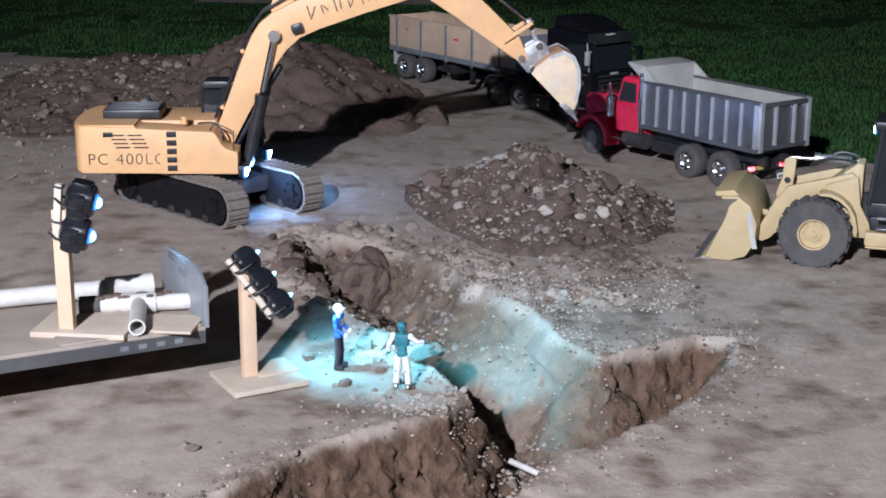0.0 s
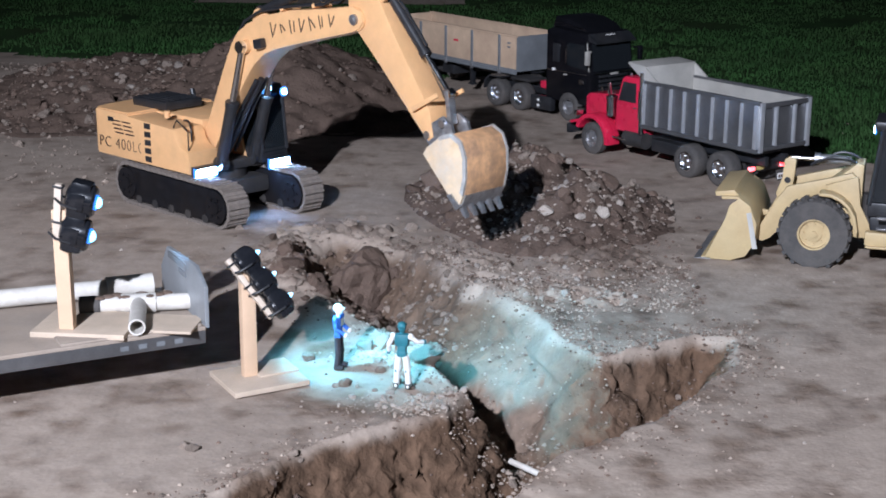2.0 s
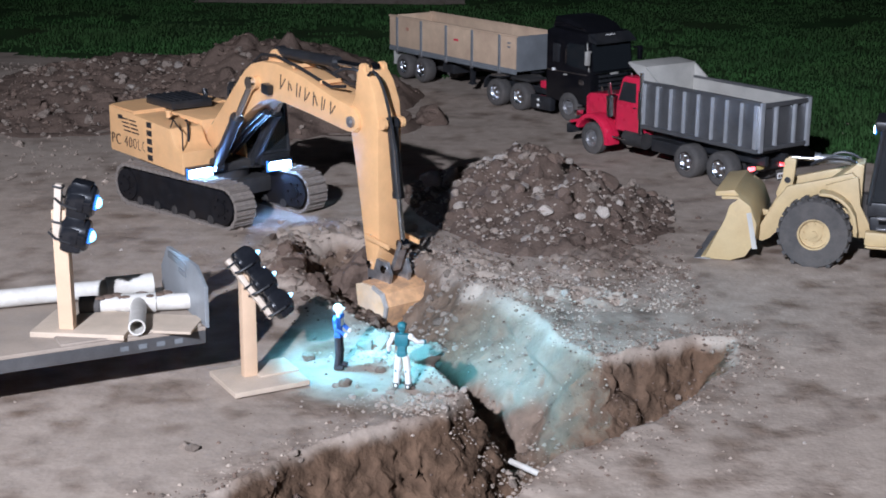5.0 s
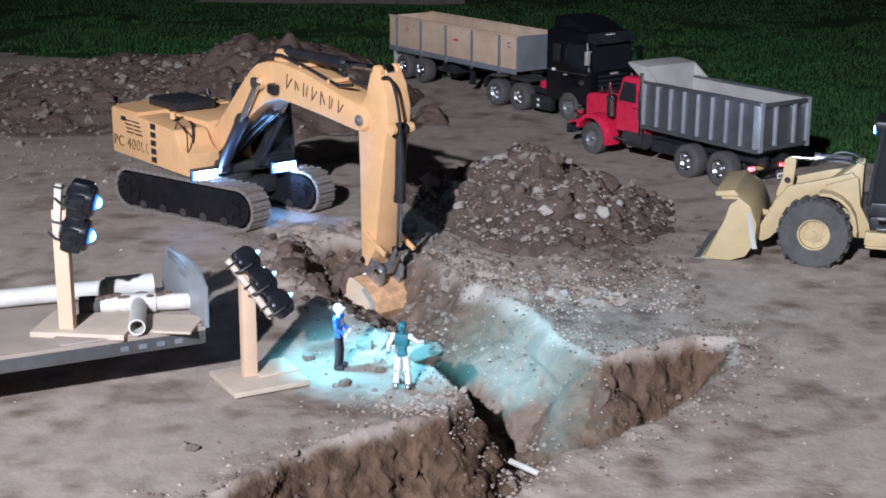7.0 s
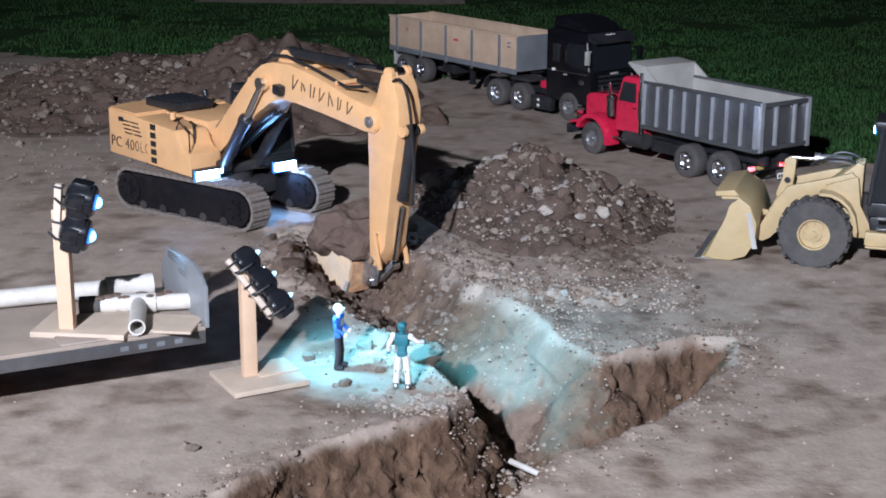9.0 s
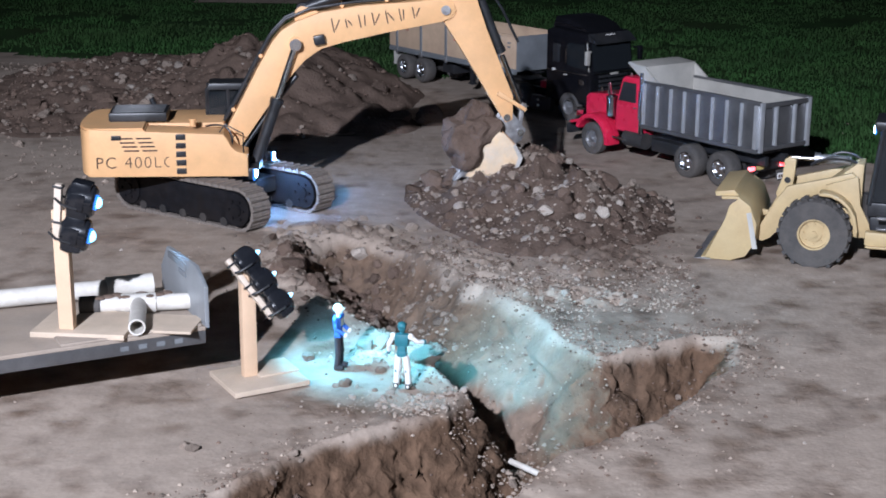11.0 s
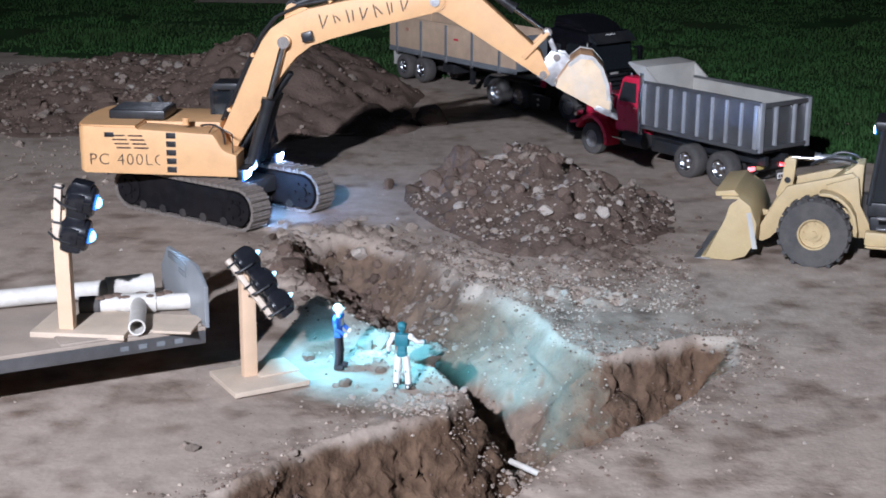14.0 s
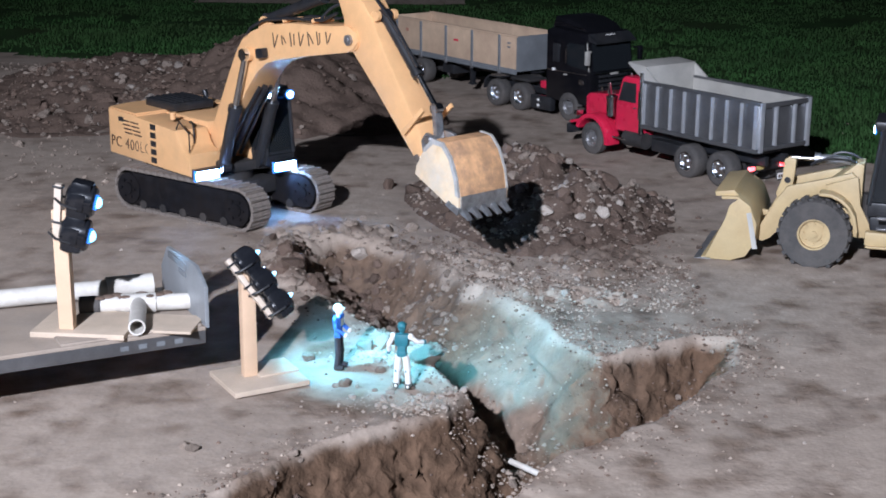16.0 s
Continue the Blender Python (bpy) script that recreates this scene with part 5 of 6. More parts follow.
def pipe(name, a, b, r, label, category="pipe", group="plastic pipes"):
    """A hollow length of pipe from a to b."""
    a, b = Vector(a), Vector(b)
    bm = bmesh.new()
    ring(bm, r * 0.82, r, (b - a).length, (0, 0, 0), "z", 24)
    ob = part(name, bm, PVC, None, "", Matrix.Translation((a + b) / 2) @ (b - a).to_track_quat("Z", "Y").to_matrix().to_4x4())
    return tagged(ob, label, category, group)


pipe("pvc_pipe", (-0.98, 1.945, 0.114), (-0.452, 2.140, 0.114), 0.0135, "long scuffed white plastic pipe lying on the flatbed")
bm = bmesh.new()
ring(bm, 0.0125, 0.0165, 0.07, (0, 0, 0), "z", 24)
tagged(part("pipe_coupling", bm, PVC, None, "", Matrix.Translation((-0.475, 2.131, 0.115)) @ Vector((0.53, 0.195, 0.0)).to_track_quat("Z", "Y").to_matrix().to_4x4()), "thick white pipe coupling with dirt smears", "pipe fitting", "plastic pipes")
tee = thing("pipe_tee", Matrix.Translation((-0.445, 2.050, 0.113)) @ Matrix.Rotation(radians(10), 4, "Z"), "muddy white plastic pipe tee on the flatbed", "pipe fitting", "plastic pipes")
bm = bmesh.new()
ring(bm, 0.0095, 0.0120, 0.165, (0.0, 0, 0), "x", 24)
part("run", bm, PVC, tee)
bm = bmesh.new()
ring(bm, 0.0095, 0.0120, 0.105, (0.0, -0.060, 0.000), "y", 24)
part("branch", bm, PVC, tee)
bm = bmesh.new()
ring(bm, 0.0118, 0.0148, 0.050, (0, 0, 0), "x", 24)
part("collar", bm, PVC, tee)
bm = bmesh.new()
ring(bm, 0.0118, 0.0142, 0.030, (-0.070, 0, 0), "x", 24)
part("rubber_sleeve", bm, RUBBER, tee, "black rubber sleeve")
for k in range(9):
    bm = bmesh.new()
    bmesh.ops.create_icosphere(bm, subdivisions=2, radius=1, matrix=Matrix.Translation((-0.055 + 0.012 * k, -0.004 + 0.006 * (k % 3), 0.0115)) @ Matrix.Diagonal((0.009 + 0.002 * (k % 2), 0.006 + 0.002 * (k % 3), 0.003, 1)))
    part("mud_patch", bm, DAMP, tee)
pipe("pvc_pipe", (0.100, 1.990, -0.108), (0.143, 1.945, -0.110), 0.0046, "short white plastic pipe showing in the trench bottom")
tagged(part("cable_tie", made((tube, [on_deck(-0.30, 0.115, 0.001) + Vector(q) for q in ((-0.04, -0.01, 0.0), (-0.03, 0.0, 0.004), (0.0, 0.02, 0.004), (0.02, 0.02, 0.002))], 0.0018)), BLACK, None), "black cord lying on the deck", "cord")


def lathe(bm, profile, m, seg=20):
    """A round body about the y axis from (y, radius) pairs, closed at both ends."""
    rows = [[bm.verts.new(m @ Vector((r * math.cos(6.28318 * k / seg), y, r * math.sin(6.28318 * k / seg)))) for k in range(seg)] for y, r in profile]
    faces = [bm.faces.new(rows[0]), bm.faces.new(rows[-1][::-1])]
    for a, b in zip(rows, rows[1:]):
        for k in range(seg):
            faces.append(bm.faces.new((a[k], b[k], b[(k + 1) % seg], a[(k + 1) % seg])))
    bmesh.ops.recalc_face_normals(bm, faces=faces)


GLOSSY = mat("glossy_black_plastic", (0.010, 0.011, 0.014), 0.16, 0, 0.2, 40, 0.05, 300, (0.03, 0.028, 0.026), 0.25)
PALESLAT = mat("whitewashed_slat", (0.56, 0.46, 0.37), 0.6, 0, 0.12, 20, 0.2, 400, (0.52, 0.42, 0.33), 0.5)


def light_stand(m, post_h, label, board, gusset, centre, along, facing, lamps, pitch, r, deep, slat, tilt, lens):
    """A post on a board; its bar of lamps runs along one way and faces another, both in the world."""
    o = thing("light_stand", m, label, "light stand", "work light stands")
    part("base_board", made((box, (board[0], board[1], 0.008), (board[2], board[3], 0.004), 0.001)), PLY, o, "dusty plywood base board")
    part("post", made((box, (0.021, 0.015, post_h), (0, 0, 0.008 + post_h / 2), 0.0012)), WOOD, o, "pale raw wooden post")
    if gusset:
        part("loose_board", made((box, gusset[:3], gusset[3:], 0.0006)), PLY, o, "dusty grey board lying at the foot")
    u = Vector(along).normalized()
    f = Vector(facing)
    f = (f - u * f.dot(u)).normalized()
    w = u.cross(f)
    place = Matrix(((u.x, f.x, w.x, centre[0]), (u.y, f.y, w.y, centre[1]), (u.z, f.z, w.z, centre[2]), (0, 0, 0, 1)))
    head = part("mounting_slat", made((box, slat[:3], slat[3:], 0.0015, Matrix.Rotation(radians(tilt), 3, "Z"))), PALESLAT, o, "pale wooden slat tied on with black ties", m.inverted() @ place)
    for k in range(lamps):
        x = (k - (lamps - 1) / 2) * pitch
        bm = bmesh.new()
        lathe(bm, [(-deep * 0.5, r * 0.55), (-deep * 0.42, r * 0.82), (-deep * 0.15, r * 0.98), (deep * 0.2, r * 1.04), (deep * 0.42, r), (deep * 0.5, r * 0.86)], Matrix.Translation((x, 0, 0)) @ Matrix.Diagonal((1.12, 1, 0.95, 1)))
        box(bm, (pitch * 0.96, deep * 0.42, r * 1.3), (x, -deep * 0.08, 0), 0.004)
        part("lamp_housing", bm, GLOSSY, head, "glossy black plastic spotlight housing")
        part("shroud", made((box, (pitch * 1.06, deep * 0.74, r * 1.55), (x, -deep * 0.02, 0), r * 0.3)), GLOSSY, head)
        for z in (-1, 1):
            part("cooling_fin", made((box, (r * 1.1, deep * 0.5, 0.002), (x, -deep * 0.06, z * r * 0.98), 0.0006)), GLOSSY, head)
        # Added glowing disc: bloom about the spotlight lens.
        part("lens_rim", made((cyl, r * 0.62 * lens, 0.003, (x, deep * 0.5 + 0.001, 0), "y", 22)), HALO, head, "added blue rim in place of lamp bloom")
        bm = bmesh.new()
        lathe(bm, [(0, r * 0.46 * lens), (0.003, r * 0.44 * lens), (0.0055, r * 0.30 * lens), (0.007, r * 0.10)], Matrix.Translation((x, deep * 0.5 + 0.002, 0)))
        part("lens", bm, LED, head, "blue-white glowing lens")
        # the bent strap that holds the lamp to the slat
        for z in (-1, 1):
            part("strap", made((tube, [(x + pitch * 0.20, 0.0, z * r * 1.02), (x + pitch * 0.16, -deep * 0.55, z * r * 0.95), (x + pitch * 0.1, slat[4] - 0.006, z * 0.008)], 0.0018, 6)), BLACK, head)
        part("tie", made((box, (0.003, slat[1] + 0.004, slat[2] + 0.004), (x - pitch * 0.22, slat[4] + (x - pitch * 0.22) * math.tan(radians(tilt)), slat[5]), 0.0006)), BLACK, head)
    return o, head


stand_b, head_b = light_stand(pose(-0.284, 2.034, 0.0, 0, 0, 29), 0.160, "wooden light stand with a slanted bar of three lit spotlights", (0.116, 0.106, 0.012, -0.008), (0.062, 0.060, 0.003, 0.040, 0.010, 0.0098), (-0.2600, 2.03, 0.1518), (0.60, -0.10, -0.79), (0.84, 0.60, 0.50), 3, 0.039, 0.0160, 0.032, (0.106, 0.008, 0.010, -0.004, -0.0205, -0.004), 0, 0.50)
stand_a, head_a = light_stand(Matrix.Translation((-0.526, 1.957, DECKTOP + 0.0)) @ pose(0, 0, 0, 0, 0, -6), 0.172, "wooden light stand with two lit spotlights on the flatbed", (0.135, 0.105, 0.020, 0.030), (0.085, 0.075, 0.004, 0.130, 0.050, 0.0025), (-0.5000, 1.95, 0.2700), (-0.24, 0.0, -1.0), (1.0, 0.02, -0.12), 2, 0.049, 0.0205, 0.040, (0.078, 0.010, 0.012, 0.0, -0.028, 0.0), 8, 0.85)
# the beams of the lamps on both stands
spot("stand_beam", (-0.205, 2.085, 0.165), (0.075, 2.21, -0.06), 15, (0.16, 0.66, 1.0), 66, 0.02, 0.8)
spot("stand_beam", (-0.225, 2.080, 0.150), (-0.10, 2.12, 0.0), 7, (0.16, 0.64, 1.0), 115, 0.02, 0.9)
spot("stand_beam", (-0.47, 2.03, 0.26), (0.0, 2.35, 0.06), 6, (0.30, 0.62, 1.0), 52, 0.02, 0.8)


def figure(name, m, jacket, sleeve, legs, hat, label, arms, stride):
    """A small jointed toy worker, one plain shape; arms: elbow and end point of each."""
    bm = bmesh.new()

    def paint(n0, mi):
        bm.faces.ensure_lookup_table()
        for f in bm.faces[n0:]:
            f.material_index = mi

    def blob(at, size, mi):
        n0 = len(bm.faces)
        bmesh.ops.create_uvsphere(bm, u_segments=12, v_segments=8, radius=1, matrix=Matrix.Translation(at) @ Matrix.Diagonal((*size, 1)))
        paint(n0, mi)

    def block(size, at, mi, bevel):
        n0 = len(bm.faces)
        box(bm, size, at, bevel)
        paint(n0, mi)

    def limb(points, r, mi):
        n0 = len(bm.faces)
        tube(bm, points, r, 10)
        paint(n0, mi)

    for s in (-1, 1):
        foot = (s * (0.007 + stride), -s * stride * 0.5, 0.007)
        knee = (s * (0.0065 + stride * 0.5), -0.001, 0.027)
        limb([foot, knee], 0.0042, 2)
        limb([knee, (s * 0.0055, 0, 0.050)], 0.0050, 2)
        block((0.0075, 0.015, 0.008), (foot[0], foot[1] - 0.003, 0.004), 4, 0.002)
        blob(knee, (0.0050, 0.0054, 0.0050), 2)
    for s, (elbow, end) in zip((-1, 1), arms):
        shoulder = (s * 0.0125, 0, 0.079)
        blob(shoulder, (0.0050, 0.0050, 0.0050), 1)
        limb([shoulder, elbow], 0.0036, 1)
        limb([elbow, end], 0.0032, 1)
        blob(end, (0.0036, 0.0036, 0.0040), 3)
    block((0.0150, 0.0105, 0.010), (0, 0, 0.053), 0, 0.003)
    block((0.0130, 0.0100, 0.012), (0, 0, 0.061), 0, 0.003)
    block((0.0210, 0.0125, 0.019), (0, 0, 0.074), 0, 0.004)
    limb([(0, 0, 0.082), (0, 0, 0.088)], 0.0032, 3)
    blob((0, -0.001, 0.0915), (0.0056, 0.0062, 0.0072), 3)
    blob((0, 0, 0.0955), (0.0064, 0.0072, 0.0056), 3)
    block((0.0115, 0.0165, 0.0016), (0, -0.002, 0.0945), 3, 0.0005)
    ob = part(name, bm, [jacket, sleeve, legs, hat, BLACK], None, "", m)
    return tagged(ob, label, "toy figure", "toy workers")


figure("toy_figure", pose(-0.156, 2.088, 0.0, 0, 0, 75), FIGBLUE, FIGBLUE, mat("dark_trousers", (0.03, 0.026, 0.034), 0.7), WHITE, "toy worker in a blue jacket, dark trousers and white helmet", (((-0.016, -0.002, 0.066), (-0.014, -0.016, 0.058)), ((0.017, 0.0, 0.065), (0.015, -0.012, 0.056))), 0.001)
TEAL = mat("teal_vest", (0.02, 0.16, 0.20), 0.5, 0, 0.2, 60, 0.1)
figure("toy_figure", pose(-0.0585, 2.000, 0.002, 0, 0, 170), TEAL, WHITE, WHITE, TEAL, "toy worker in teal vest with white sleeves and trousers", (((-0.022, -0.004, 0.070), (-0.030, -0.012, 0.068)), ((0.019, 0.002, 0.066), (0.020, -0.002, 0.054))), 0.002)


# ---- stones, clods, gravel ----
def rock_mesh(name, material, seed, flat=0.75, detail=2, breaks=5):
    rnd = random.Random(seed)
    bm = bmesh.new()
    bmesh.ops.create_icosphere(bm, subdivisions=detail, radius=1)
    off = Vector((rnd.random() * 40, rnd.random() * 40, rnd.random() * 40))
    sx, sy = rnd.uniform(0.8, 1.25), rnd.uniform(0.75, 1.1)
    for v in bm.verts:
        d = 1 + 0.42 * noise.noise(v.co * 1.2 + off) + 0.20 * noise.noise(v.co * 3.1 + off)
        v.co = Vector((v.co.x * sx * d, v.co.y * sy * d, v.co.z * flat * d))
    # a few broken faces
    for k in range(breaks):
        n = Vector((rnd.gauss(0, 1), rnd.gauss(0, 1), rnd.gauss(0.3, 1))).normalized()
        reach = rnd.uniform(0.45, 0.75)
        for v in bm.verts:
            over = v.co.dot(n) - reach
            if over > 0:
                v.co -= n * over * 0.92
    me = bpy.data.meshes.new(name)
    bm.to_mesh(me)
    bm.free()
    me.materials.append(material)
    return me


SOILBIT = earth("dry_crumb_soil", (0.36, 0.29, 0.236), (0.27, 0.21, 0.168), 0.0007, per_object=0.2)
STONES = [rock_mesh("stone", STONE, k, 0.7, 2) for k in range(7)]
CLODS = [rock_mesh("clod", CLOD, 20 + k, 0.75, 2) for k in range(7)]
DARKS = [rock_mesh("clod", DAMP, 40 + k, 0.8, 2) for k in range(6)]


def surface(x, y):
    """The level of the ground or of the heap or bank on it."""
    z = float(ground_height(x, y))
    for h in (float(heap_height(x, y)), float(bank_height(x, y))):
        if h > 0.001:
            z += h
    return z


def strew(name, meshes, parent, count, place, small, large, seed, sink=0.25):
    """Single stones or clods, each an object of its own."""
    rnd = random.Random(seed)
    n = tries = 0
    while n < count and tries < count * 40:
        tries += 1
        spot_at = place(rnd)
        if spot_at is None:
            continue
        x, y = spot_at
        r = small * (large / small) ** (rnd.random() ** 1.9)
        ob = new(name, rnd.choice(meshes))
        ob.parent = parent
        ob.matrix_basis = Matrix.Translation((x, y, surface(x, y) + r * (0.6 - sink * 2))) @ Euler((rnd.uniform(-0.5, 0.5), rnd.uniform(-0.5, 0.5), rnd.uniform(0, 6.3))).to_matrix().to_4x4() @ Matrix.Diagonal((r, r, r, 1))
        n += 1


def in_box(x0, x1, y0, y1, keep=None):
    def place(rnd):
        x, y = rnd.uniform(x0, x1), rnd.uniform(y0, y1)
        return (x, y) if keep is None or keep(x, y, rnd) else None
    return place


def round_spot(cx, cy, sx, sy):
    return lambda rnd: (rnd.gauss(cx, sx), rnd.gauss(cy, sy))


def outside_trench(x, y, rnd):
    return not bool(trench_depth(np.array([x]), np.array([y]))[1][0])


def near_trench(x, y, rnd):
    _, inside, near = trench_depth(np.array([x]), np.array([y]))
    return (not inside[0]) and rnd.random() < math.exp(-near[0] / 0.035)


def on_heap(x, y, rnd):
    return float(heap_height(x, y)) > 0.006


def on_bank(x, y, rnd):
    return float(bank_height(x, y)) > 0.008 and rnd.random() < (1.0 if x < -0.5 else 0.22)


ROCK_HEAP = in_box(-0.10, 0.56, 2.74, 3.40, on_heap)
strew("stone", STONES, heap, 120, ROCK_HEAP, 0.0045, 0.016, 1)
strew("clod", CLODS, heap, 190, ROCK_HEAP, 0.005, 0.015, 2)
strew("dark_clod", DARKS, heap, 120, ROCK_HEAP, 0.007, 0.024, 3)
strew("clod", CLODS, bank, 80, in_box(-1.35, 0.05, 3.8, 4.9, on_bank), 0.008, 0.028, 4)
strew("dark_clod", DARKS, bank, 80, in_box(-1.30, 0.05, 3.8, 4.9, on_bank), 0.010, 0.034, 5)
strew("stone", STONES, bank, 22, in_box(-1.30, -0.2, 3.8, 4.9, on_bank), 0.006, 0.022, 6)
strew("clod", CLODS, ground, 70, in_box(-0.35, 0.60, 1.55, 2.80, near_trench), 0.003, 0.010, 7)
strew("stone", STONES, ground, 60, round_spot(-0.02, 1.95, 0.06, 0.03), 0.002, 0.008, 19)
strew("clod", CLODS, ground, 70, round_spot(-0.14, 2.86, 0.12, 0.05), 0.004, 0.018, 8)
strew("clod", CLODS, ground, 60, round_spot(-0.30, 2.70, 0.04, 0.09), 0.005, 0.018, 9)
strew("dark_clod", DARKS, ground, 70, round_spot(-0.225, 2.63, 0.04, 0.07), 0.008, 0.024, 10)
strew("stone", STONES, ground, 60, in_box(-0.05, 0.36, 2.40, 2.62, outside_trench), 0.003, 0.010, 11)
strew("clod", CLODS, ground, 80, in_box(-1.5, -0.85, 3.5, 4.8), 0.006, 0.022, 12)
strew("stone", STONES, ground, 60, in_box(-0.9, 1.0, 1.5, 4.4, outside_trench), 0.002, 0.007, 13)
strew("clod", CLODS, ground, 60, round_spot(-0.04, 2.50, 0.05, 0.08), 0.004, 0.014, 20)
strew("dark_clod", DARKS, ground, 60, in_box(-0.10, 0.45, 2.4, 2.85, outside_trench), 0.003, 0.011, 14)
strew("dark_clod", DARKS, ground, 26, in_box(0.40, 0.75, 2.75, 3.05), 0.004, 0.010, 15)
strew("clod", CLODS, ground, 14, round_spot(0.125, 1.985, 0.03, 0.03), 0.006, 0.016, 16)
strew("clod", CLODS, ground, 16, round_spot(-0.055, 2.03, 0.05, 0.03), 0.004, 0.012, 17)
strew("clod", CLODS, ground, 40, round_spot(0.46, 2.17, 0.05, 0.06), 0.003, 0.009, 18)


def lump(x, y, r, label, seed, material=DAMP, name="soil_lump"):
    me = rock_mesh(name, material, seed, 0.72, 3)
    ob = new(name, me)
    ob.matrix_world = Matrix.Translation((x, y, surface(x, y) + r * 0.42)) @ Matrix.Diagonal((r, r, r, 1))
    return tagged(ob, label, "soil lump", "large soil lumps")


lump(-0.022, 4.07, 0.045, "large round lump of dark topsoil", 71)
lump(-0.022, 3.17, 0.036, "dark lump of soil beside the rubble heap", 72)
lump(0.018, 3.13, 0.030, "dark lump of soil beside the rubble heap", 73)
lump(-0.094, 2.185, 0.017, "pale clod at the end of the trench", 74, CLOD)
lump(-0.118, 2.175, 0.013, "pale clod at the end of the trench", 82, CLOD)
lump(-0.075, 2.165, 0.012, "pale clod at the end of the trench", 83, CLOD)
lump(-0.020, 2.115, 0.026, "brown clod at the edge of the trench", 75, CLOD)
lump(-0.205, 2.125, 0.011, "small flat brown clod", 76, CLOD)
lump(0.20, 2.85, 0.016, "pale broken stone at the foot of the heap", 77, STONE)
lump(0.245, 2.93, 0.014, "pale broken stone on the heap", 78, STONE)
lump(0.32, 2.84, 0.015, "pale broken stone at the foot of the heap", 79, STONE)
lump(-0.325, 1.77, 0.008, "pair of small clods", 80, CLOD)
lump(-0.338, 1.782, 0.007, "pair of small clods", 81, CLOD)


def gravel(name, count, place, small, large, seed, material, parent, label):
    """Grit too small to pick apart, joined in one mesh."""
    rnd = random.Random(seed)
    pts, tries = [], 0
    while len(pts) < count and tries < count * 12:
        tries += 1
        q = place(rnd)
        if q:
            pts.append(q)
    xy = np.array(pts)
    z = ground_height(xy[:, 0], xy[:, 1])
    for h in (heap_height(xy[:, 0], xy[:, 1]), bank_height(xy[:, 0], xy[:, 1])):
        z = z + np.where(h > 0.001, h, 0)
    state = np.random.RandomState(seed)
    n = len(xy)
    r = small * (large / small) ** (state.rand(n) ** 2.2)
    g = np.array([(1, 0, 0), (0, 1, 0), (-1, 0, 0), (0, -1, 0), (0.1, 0, 1), (0, 0, -0.8), (0.6, 0.6, 0.6), (-0.6, -0.5, 0.6)])
    shape = g[None, :6] * (0.7 + 0.6 * state.rand(n, 6, 1))
    a = state.rand(n) * 6.283
    ca, sa = np.cos(a)[:, None], np.sin(a)[:, None]
    v = np.stack([shape[..., 0] * ca - shape[..., 1] * sa, shape[..., 0] * sa + shape[..., 1] * ca, shape[..., 2] * 0.7], -1) * r[:, None, None]
    v += np.stack([xy[:, 0], xy[:, 1], z + r * 0.25], -1)[:, None, :]
    f = np.array([(0, 1, 4), (1, 2, 4), (2, 3, 4), (3, 0, 4), (1, 0, 5), (2, 1, 5), (3, 2, 5), (0, 3, 5)])
    faces = (f[None] + 6 * np.arange(n)[:, None, None]).reshape(-1, 3)
    me = bpy.data.meshes.new(name)
    me.from_pydata(v.reshape(-1, 3).tolist(), [], faces.tolist())
    me.materials.append(material)
    ob = new(name, me)
    ob.parent = parent
    return tagged(ob, label, kind="stuff")


gravel("gravel", 1900, ROCK_HEAP, 0.0015, 0.007, 31, CLOD, heap, "loose crumbs and grit on the heap")
gravel("gravel", 350, ROCK_HEAP, 0.0015, 0.006, 32, STONE, heap, "pale chips on the heap")
gravel("gravel", 2200, in_box(-1.35, 0.08, 3.8, 4.9, on_bank), 0.003, 0.011, 33, DAMP, bank, "crumbs on the bank")
gravel("gravel", 1300, in_box(-0.40, 0.62, 1.50, 2.80, near_trench), 0.0010, 0.0045, 46, DAMP, ground, "dark crumbs along the trench")
gravel("gravel", 1200, in_box(-0.40, 0.62, 1.50, 2.80, near_trench), 0.0010, 0.0045, 34, SOILBIT, ground, "crumbs along the trench")
gravel("gravel", 1500, round_spot(-0.13, 2.64, 0.11, 0.09), 0.0012, 0.006, 35, CLOD, ground, "crumbs round the digging")
gravel("gravel", 1400, in_box(-0.12, 0.46, 2.38, 2.85, outside_trench), 0.0012, 0.0055, 42, DAMP, ground, "dark grit beside the trench")
gravel("gravel", 500, round_spot(-0.08, 2.15, 0.05, 0.03), 0.001, 0.005, 43, CLOD, ground, "crumbs by the trench end")
gravel("gravel", 1500, in_box(-0.10, 0.45, 2.36, 2.64, outside_trench), 0.0010, 0.0045, 36, SOILBIT, ground, "grit beside the trench")
gravel("gravel", 1600, in_box(-1.0, 1.2, 1.45, 4.6, outside_trench), 0.0008, 0.0030, 37, SOILBIT, ground, "grit strewn over the ground")
gravel("gravel", 1500, in_box(-1.6, -0.7, 3.3, 5.2), 0.002, 0.009, 38, CLOD, ground, "rough crumbs on the far ground")


def in_trench(x, y, rnd):
    return bool(trench_depth(np.array([x]), np.array([y]))[1][0])


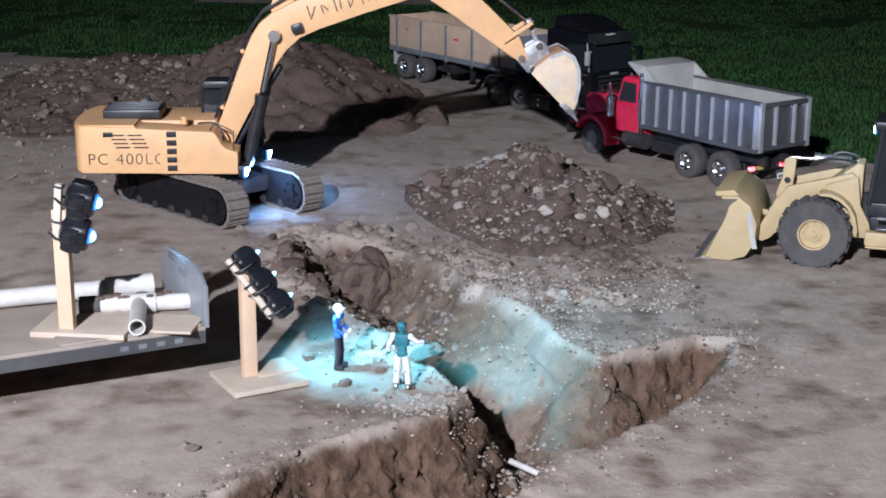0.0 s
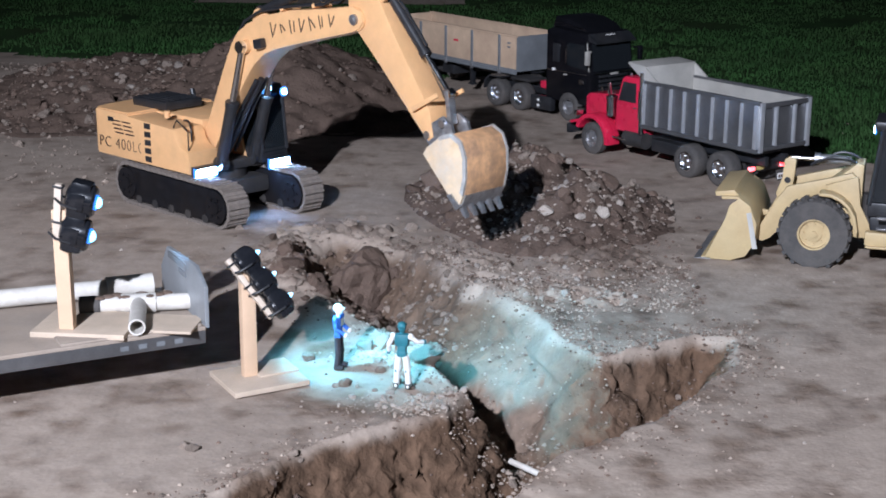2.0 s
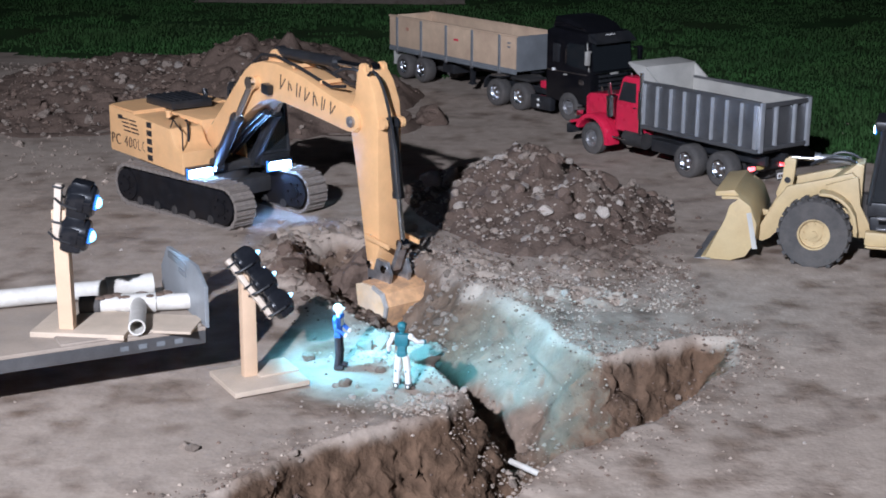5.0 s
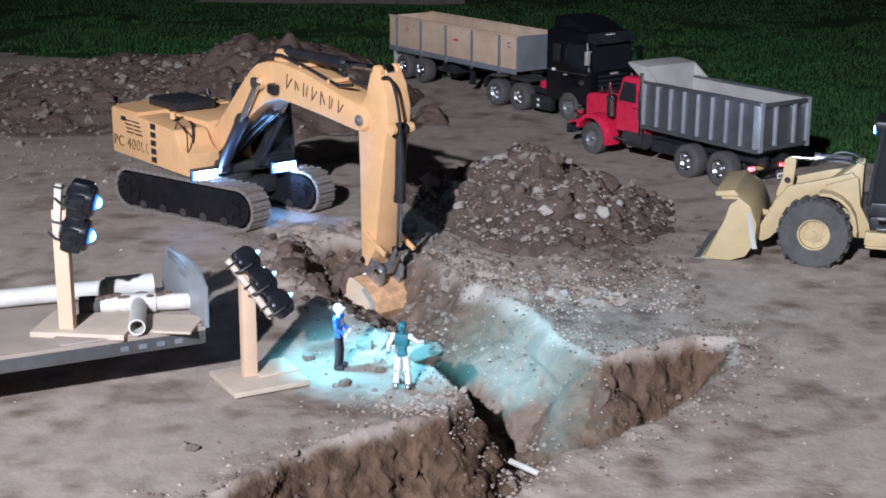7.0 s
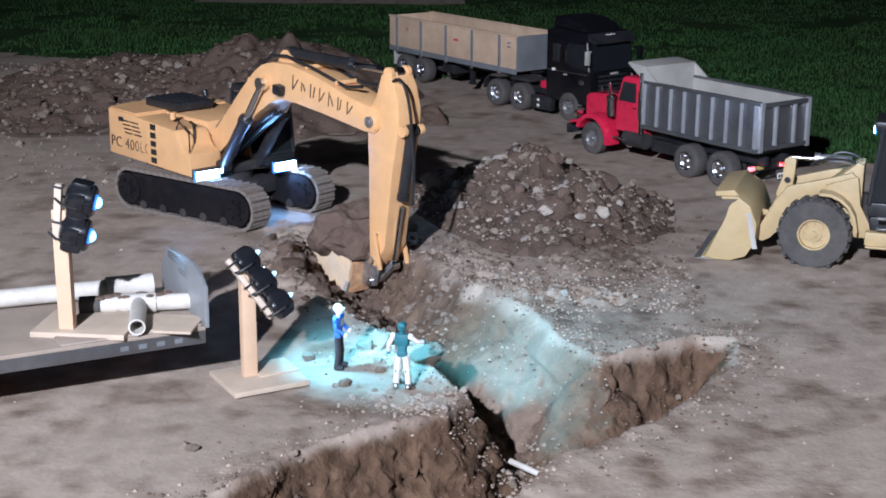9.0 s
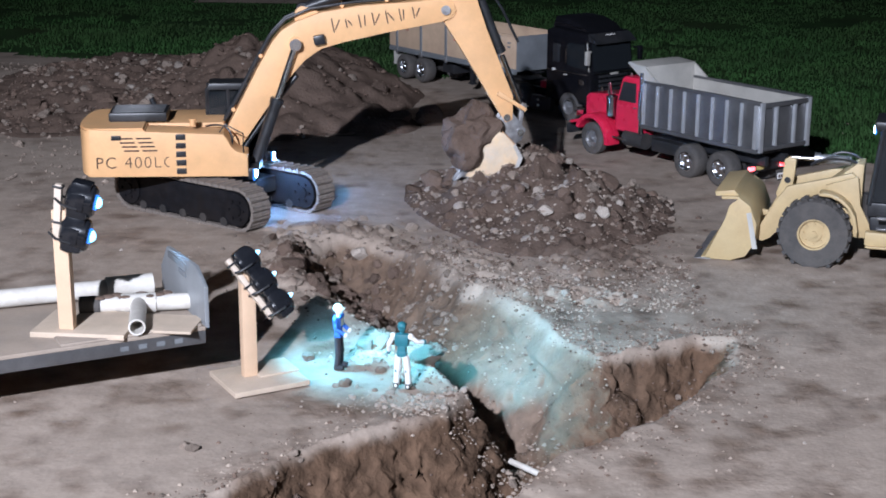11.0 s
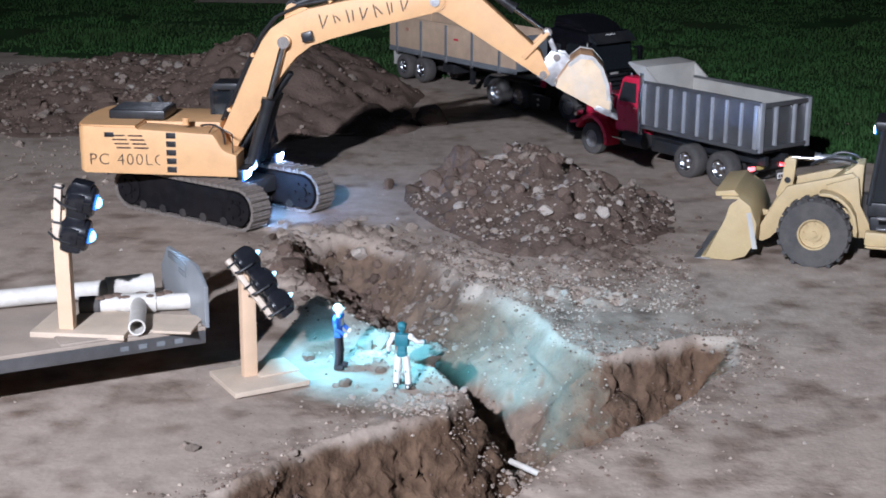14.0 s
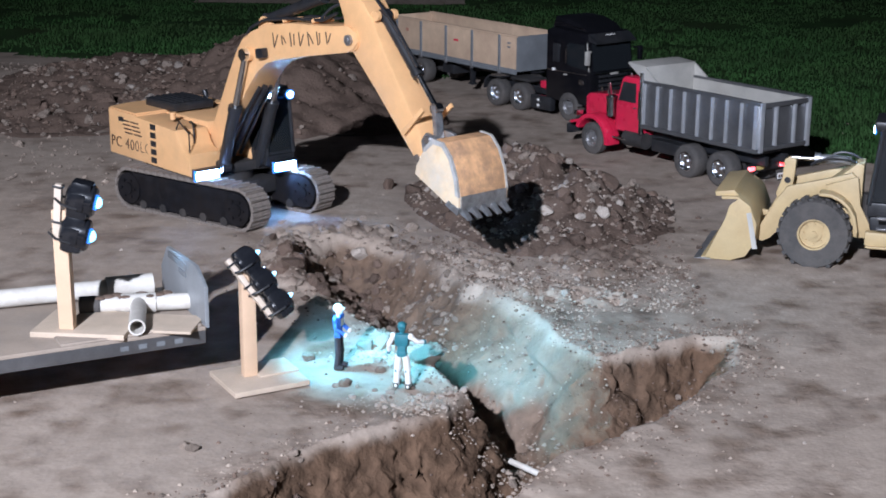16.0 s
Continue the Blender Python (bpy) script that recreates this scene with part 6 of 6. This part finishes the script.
strew("clod", CLODS, ground, 22, in_box(-0.30, 0.46, 1.58, 2.05, in_trench), 0.003, 0.009, 21, 0.4)
strew("clod", CLODS, ground, 110, in_box(-0.22, 0.03, 2.38, 2.70, in_trench), 0.003, 0.013, 23, 0.3)
strew("dark_clod", DARKS, ground, 110, in_box(-0.28, -0.06, 2.44, 2.80, in_trench), 0.005, 0.020, 24, 0.3)
strew("dark_clod", DARKS, ground, 60, in_box(-0.30, 0.46, 1.58, 2.03, in_trench), 0.004, 0.011, 22, 0.4)
gravel("gravel", 1100, in_box(-0.30, 0.46, 1.56, 2.75, in_trench), 0.0010, 0.004, 40, DAMP, ground, "crumbs on the trench walls")
gravel("gravel", 900, in_box(-0.06, 0.26, 2.04, 2.50), 0.0010, 0.0046, 44, SOILBIT, ground, "dry crumbs on the trench slope")
gravel("gravel", 800, in_box(0.18, 0.50, 2.06, 2.32), 0.0010, 0.0044, 45, DAMP, ground, "crumbs behind the trench wall")
gravel("gravel", 450, round_spot(-0.01, 1.945, 0.06, 0.028), 0.001, 0.004, 41, SOILBIT, ground, "pale crumbs on the trench rim")
gravel("gravel", 700, round_spot(0.12, 1.985, 0.05, 0.05), 0.0012, 0.006, 39, CLOD, ground, "crumbs in the trench bottom")


# ---- lawn ----
def build_grass():
    state = np.random.RandomState(5)
    n = 150000
    y = 3.3 + 6.0 * state.rand(n) ** 1.25
    x = (state.rand(n) * 2 - 1) * (0.34 * y + 0.25)
    ok = ~((y > 7.15) & (x < 0.1) & (x > -1.2)) & (y > lawn_edge(x) - 0.05 * state.rand(n)) & (fbm(x, y, 2.4, 131, 3) + 0.5 * fbm(x, y, 11, 135, 2) > -0.28)
    x, y = x[ok], y[ok]
    n = len(x)
    z = ground_height(x, y)
    hgt = (0.006 + 0.011 * state.rand(n)) * (0.75 + 0.7 * fbm(x, y, 3, 141, 3) + 0.2)
    w = 0.0016 + 0.0018 * state.rand(n)
    a, lean = state.rand(n) * 6.283, state.rand(n) * 0.7
    dx, dy = np.cos(a), np.sin(a)
    bx, by = np.cos(a + 1.57), np.sin(a + 1.57)
    mid = np.stack([x + bx * hgt * lean * 0.3, y + by * hgt * lean * 0.3, z + hgt * 0.6], -1)
    tip = np.stack([x + bx * hgt * lean, y + by * hgt * lean, z + hgt], -1)
    side = np.stack([dx * w, dy * w, 0 * w], -1)
    base = np.stack([x, y, z - 0.002], -1)
    v = np.stack([base - side, base + side, mid + side * 0.8, mid - side * 0.8, tip], 1)
    k = 5 * np.arange(n)[:, None]
    me = bpy.data.meshes.new("grass")
    me.from_pydata(v.reshape(-1, 3).tolist(), [], (k + np.array([0, 1, 2, 3])).tolist() + (k + np.array([3, 2, 4])).tolist())
    me.materials.append(BLADE)
    return tagged(new("grass", me), "uneven dark green lawn beyond the bare soil", "grass", kind="stuff")


build_grass()

# ---- soil that the bucket takes up and tips on the heap ----
LOAD = []
rnd = random.Random(17)
for k in range(14):
    me = rock_mesh("soil_load", DAMP, 300 + k, 0.8, 4 if k == 0 else 2, 0 if k == 0 else 5)
    ob = new("soil_load", me)
    r = 0.072 if k == 0 else rnd.uniform(0.010, 0.022)
    for v in me.vertices:
        v.co *= r
        if k == 0:
            v.co.y *= 1.05
    tagged(ob, "dark clod of freshly dug soil from the bucket" if k else "large mass of dark freshly dug soil in the bucket", "soil load", "soil in the bucket")
    home = (0.080, 0.0, -0.026) if k == 0 else (rnd.uniform(0.06, 0.135), rnd.uniform(-0.045, 0.045), rnd.uniform(-0.050, 0.020))
    rest = (0.045, 3.185, 0.0) if k == 0 else (rnd.gauss(0.05, 0.06), rnd.gauss(3.13, 0.07), 0.0)
    rest = (rest[0], rest[1], surface(rest[0], rest[1]) + (-0.012 if k == 0 else r * 0.3))
    LOAD.append((ob, home, rest, 11.25 if k == 0 else 11.0 + 0.13 * k))


pale = new("loose_stone", rock_mesh("loose_stone", STONE, 411, 0.85, 3))
for v in pale.data.vertices:
    v.co *= 0.0185
tagged(pale, "pale rounded stone that falls beside the digging", "stone")


# ---- all movement ----
def bucket_pose(t):
    return drive(t) @ next(m for ob, m in arm_pose(t) if ob is bucket)


def load_rows(home, rest, drop):
    """Lies in the ground, rides in the bucket from 7.2 s, then falls on the heap."""
    seat = Matrix.Translation(home)
    rows = [(0.0, bucket_pose(7.2) @ seat)]
    rows += [(k / 10, bucket_pose(k / 10) @ seat) for k in range(72, int(drop * 10) + 1)]
    t0, m0 = rows[-1]
    p0, q0 = m0.translation, m0.to_quaternion()
    for k in range(1, 5):
        u = k / 4
        p = Vector((p0.x + (rest[0] - p0.x) * u, p0.y + (rest[1] - p0.y) * u, p0.z + (rest[2] - p0.z) * u * u))
        rows.append((t0 + 0.07 * k, Matrix.Translation(p) @ q0.to_matrix().to_4x4()))
    return rows + [(16.0, rows[-1][1])]


def motions():
    walk(excavator, [(0.0, EX_A), (4.3, EX_A)] + [(4.3 + 0.19 * k, drive(4.3 + 0.19 * k)) for k in range(1, 10)] + [(6.2, EX_B), (16.0, EX_B)])
    times = [k / 10 for k in range(161)]
    tracks = {}
    for t in times:
        for ob, m in arm_pose(t):
            tracks.setdefault(ob, []).append((t, m))
    for ob, rows in tracks.items():
        walk(ob, rows)
    low, up = Vector((-0.20, 2.66, -0.09)), Vector((-0.165, 2.775, surface(-0.165, 2.775) + 0.012))
    walk(pale, [(0.0, Matrix.Translation(low)), (9.4, Matrix.Translation(low)), (9.7, Matrix.Translation((low + up) / 2 + Vector((0, 0, 0.09)))), (10.0, Matrix.Translation(up)), (16.0, Matrix.Translation(up))])
    for ob, home, rest, drop in LOAD:
        walk(ob, load_rows(home, rest, drop))


motions()
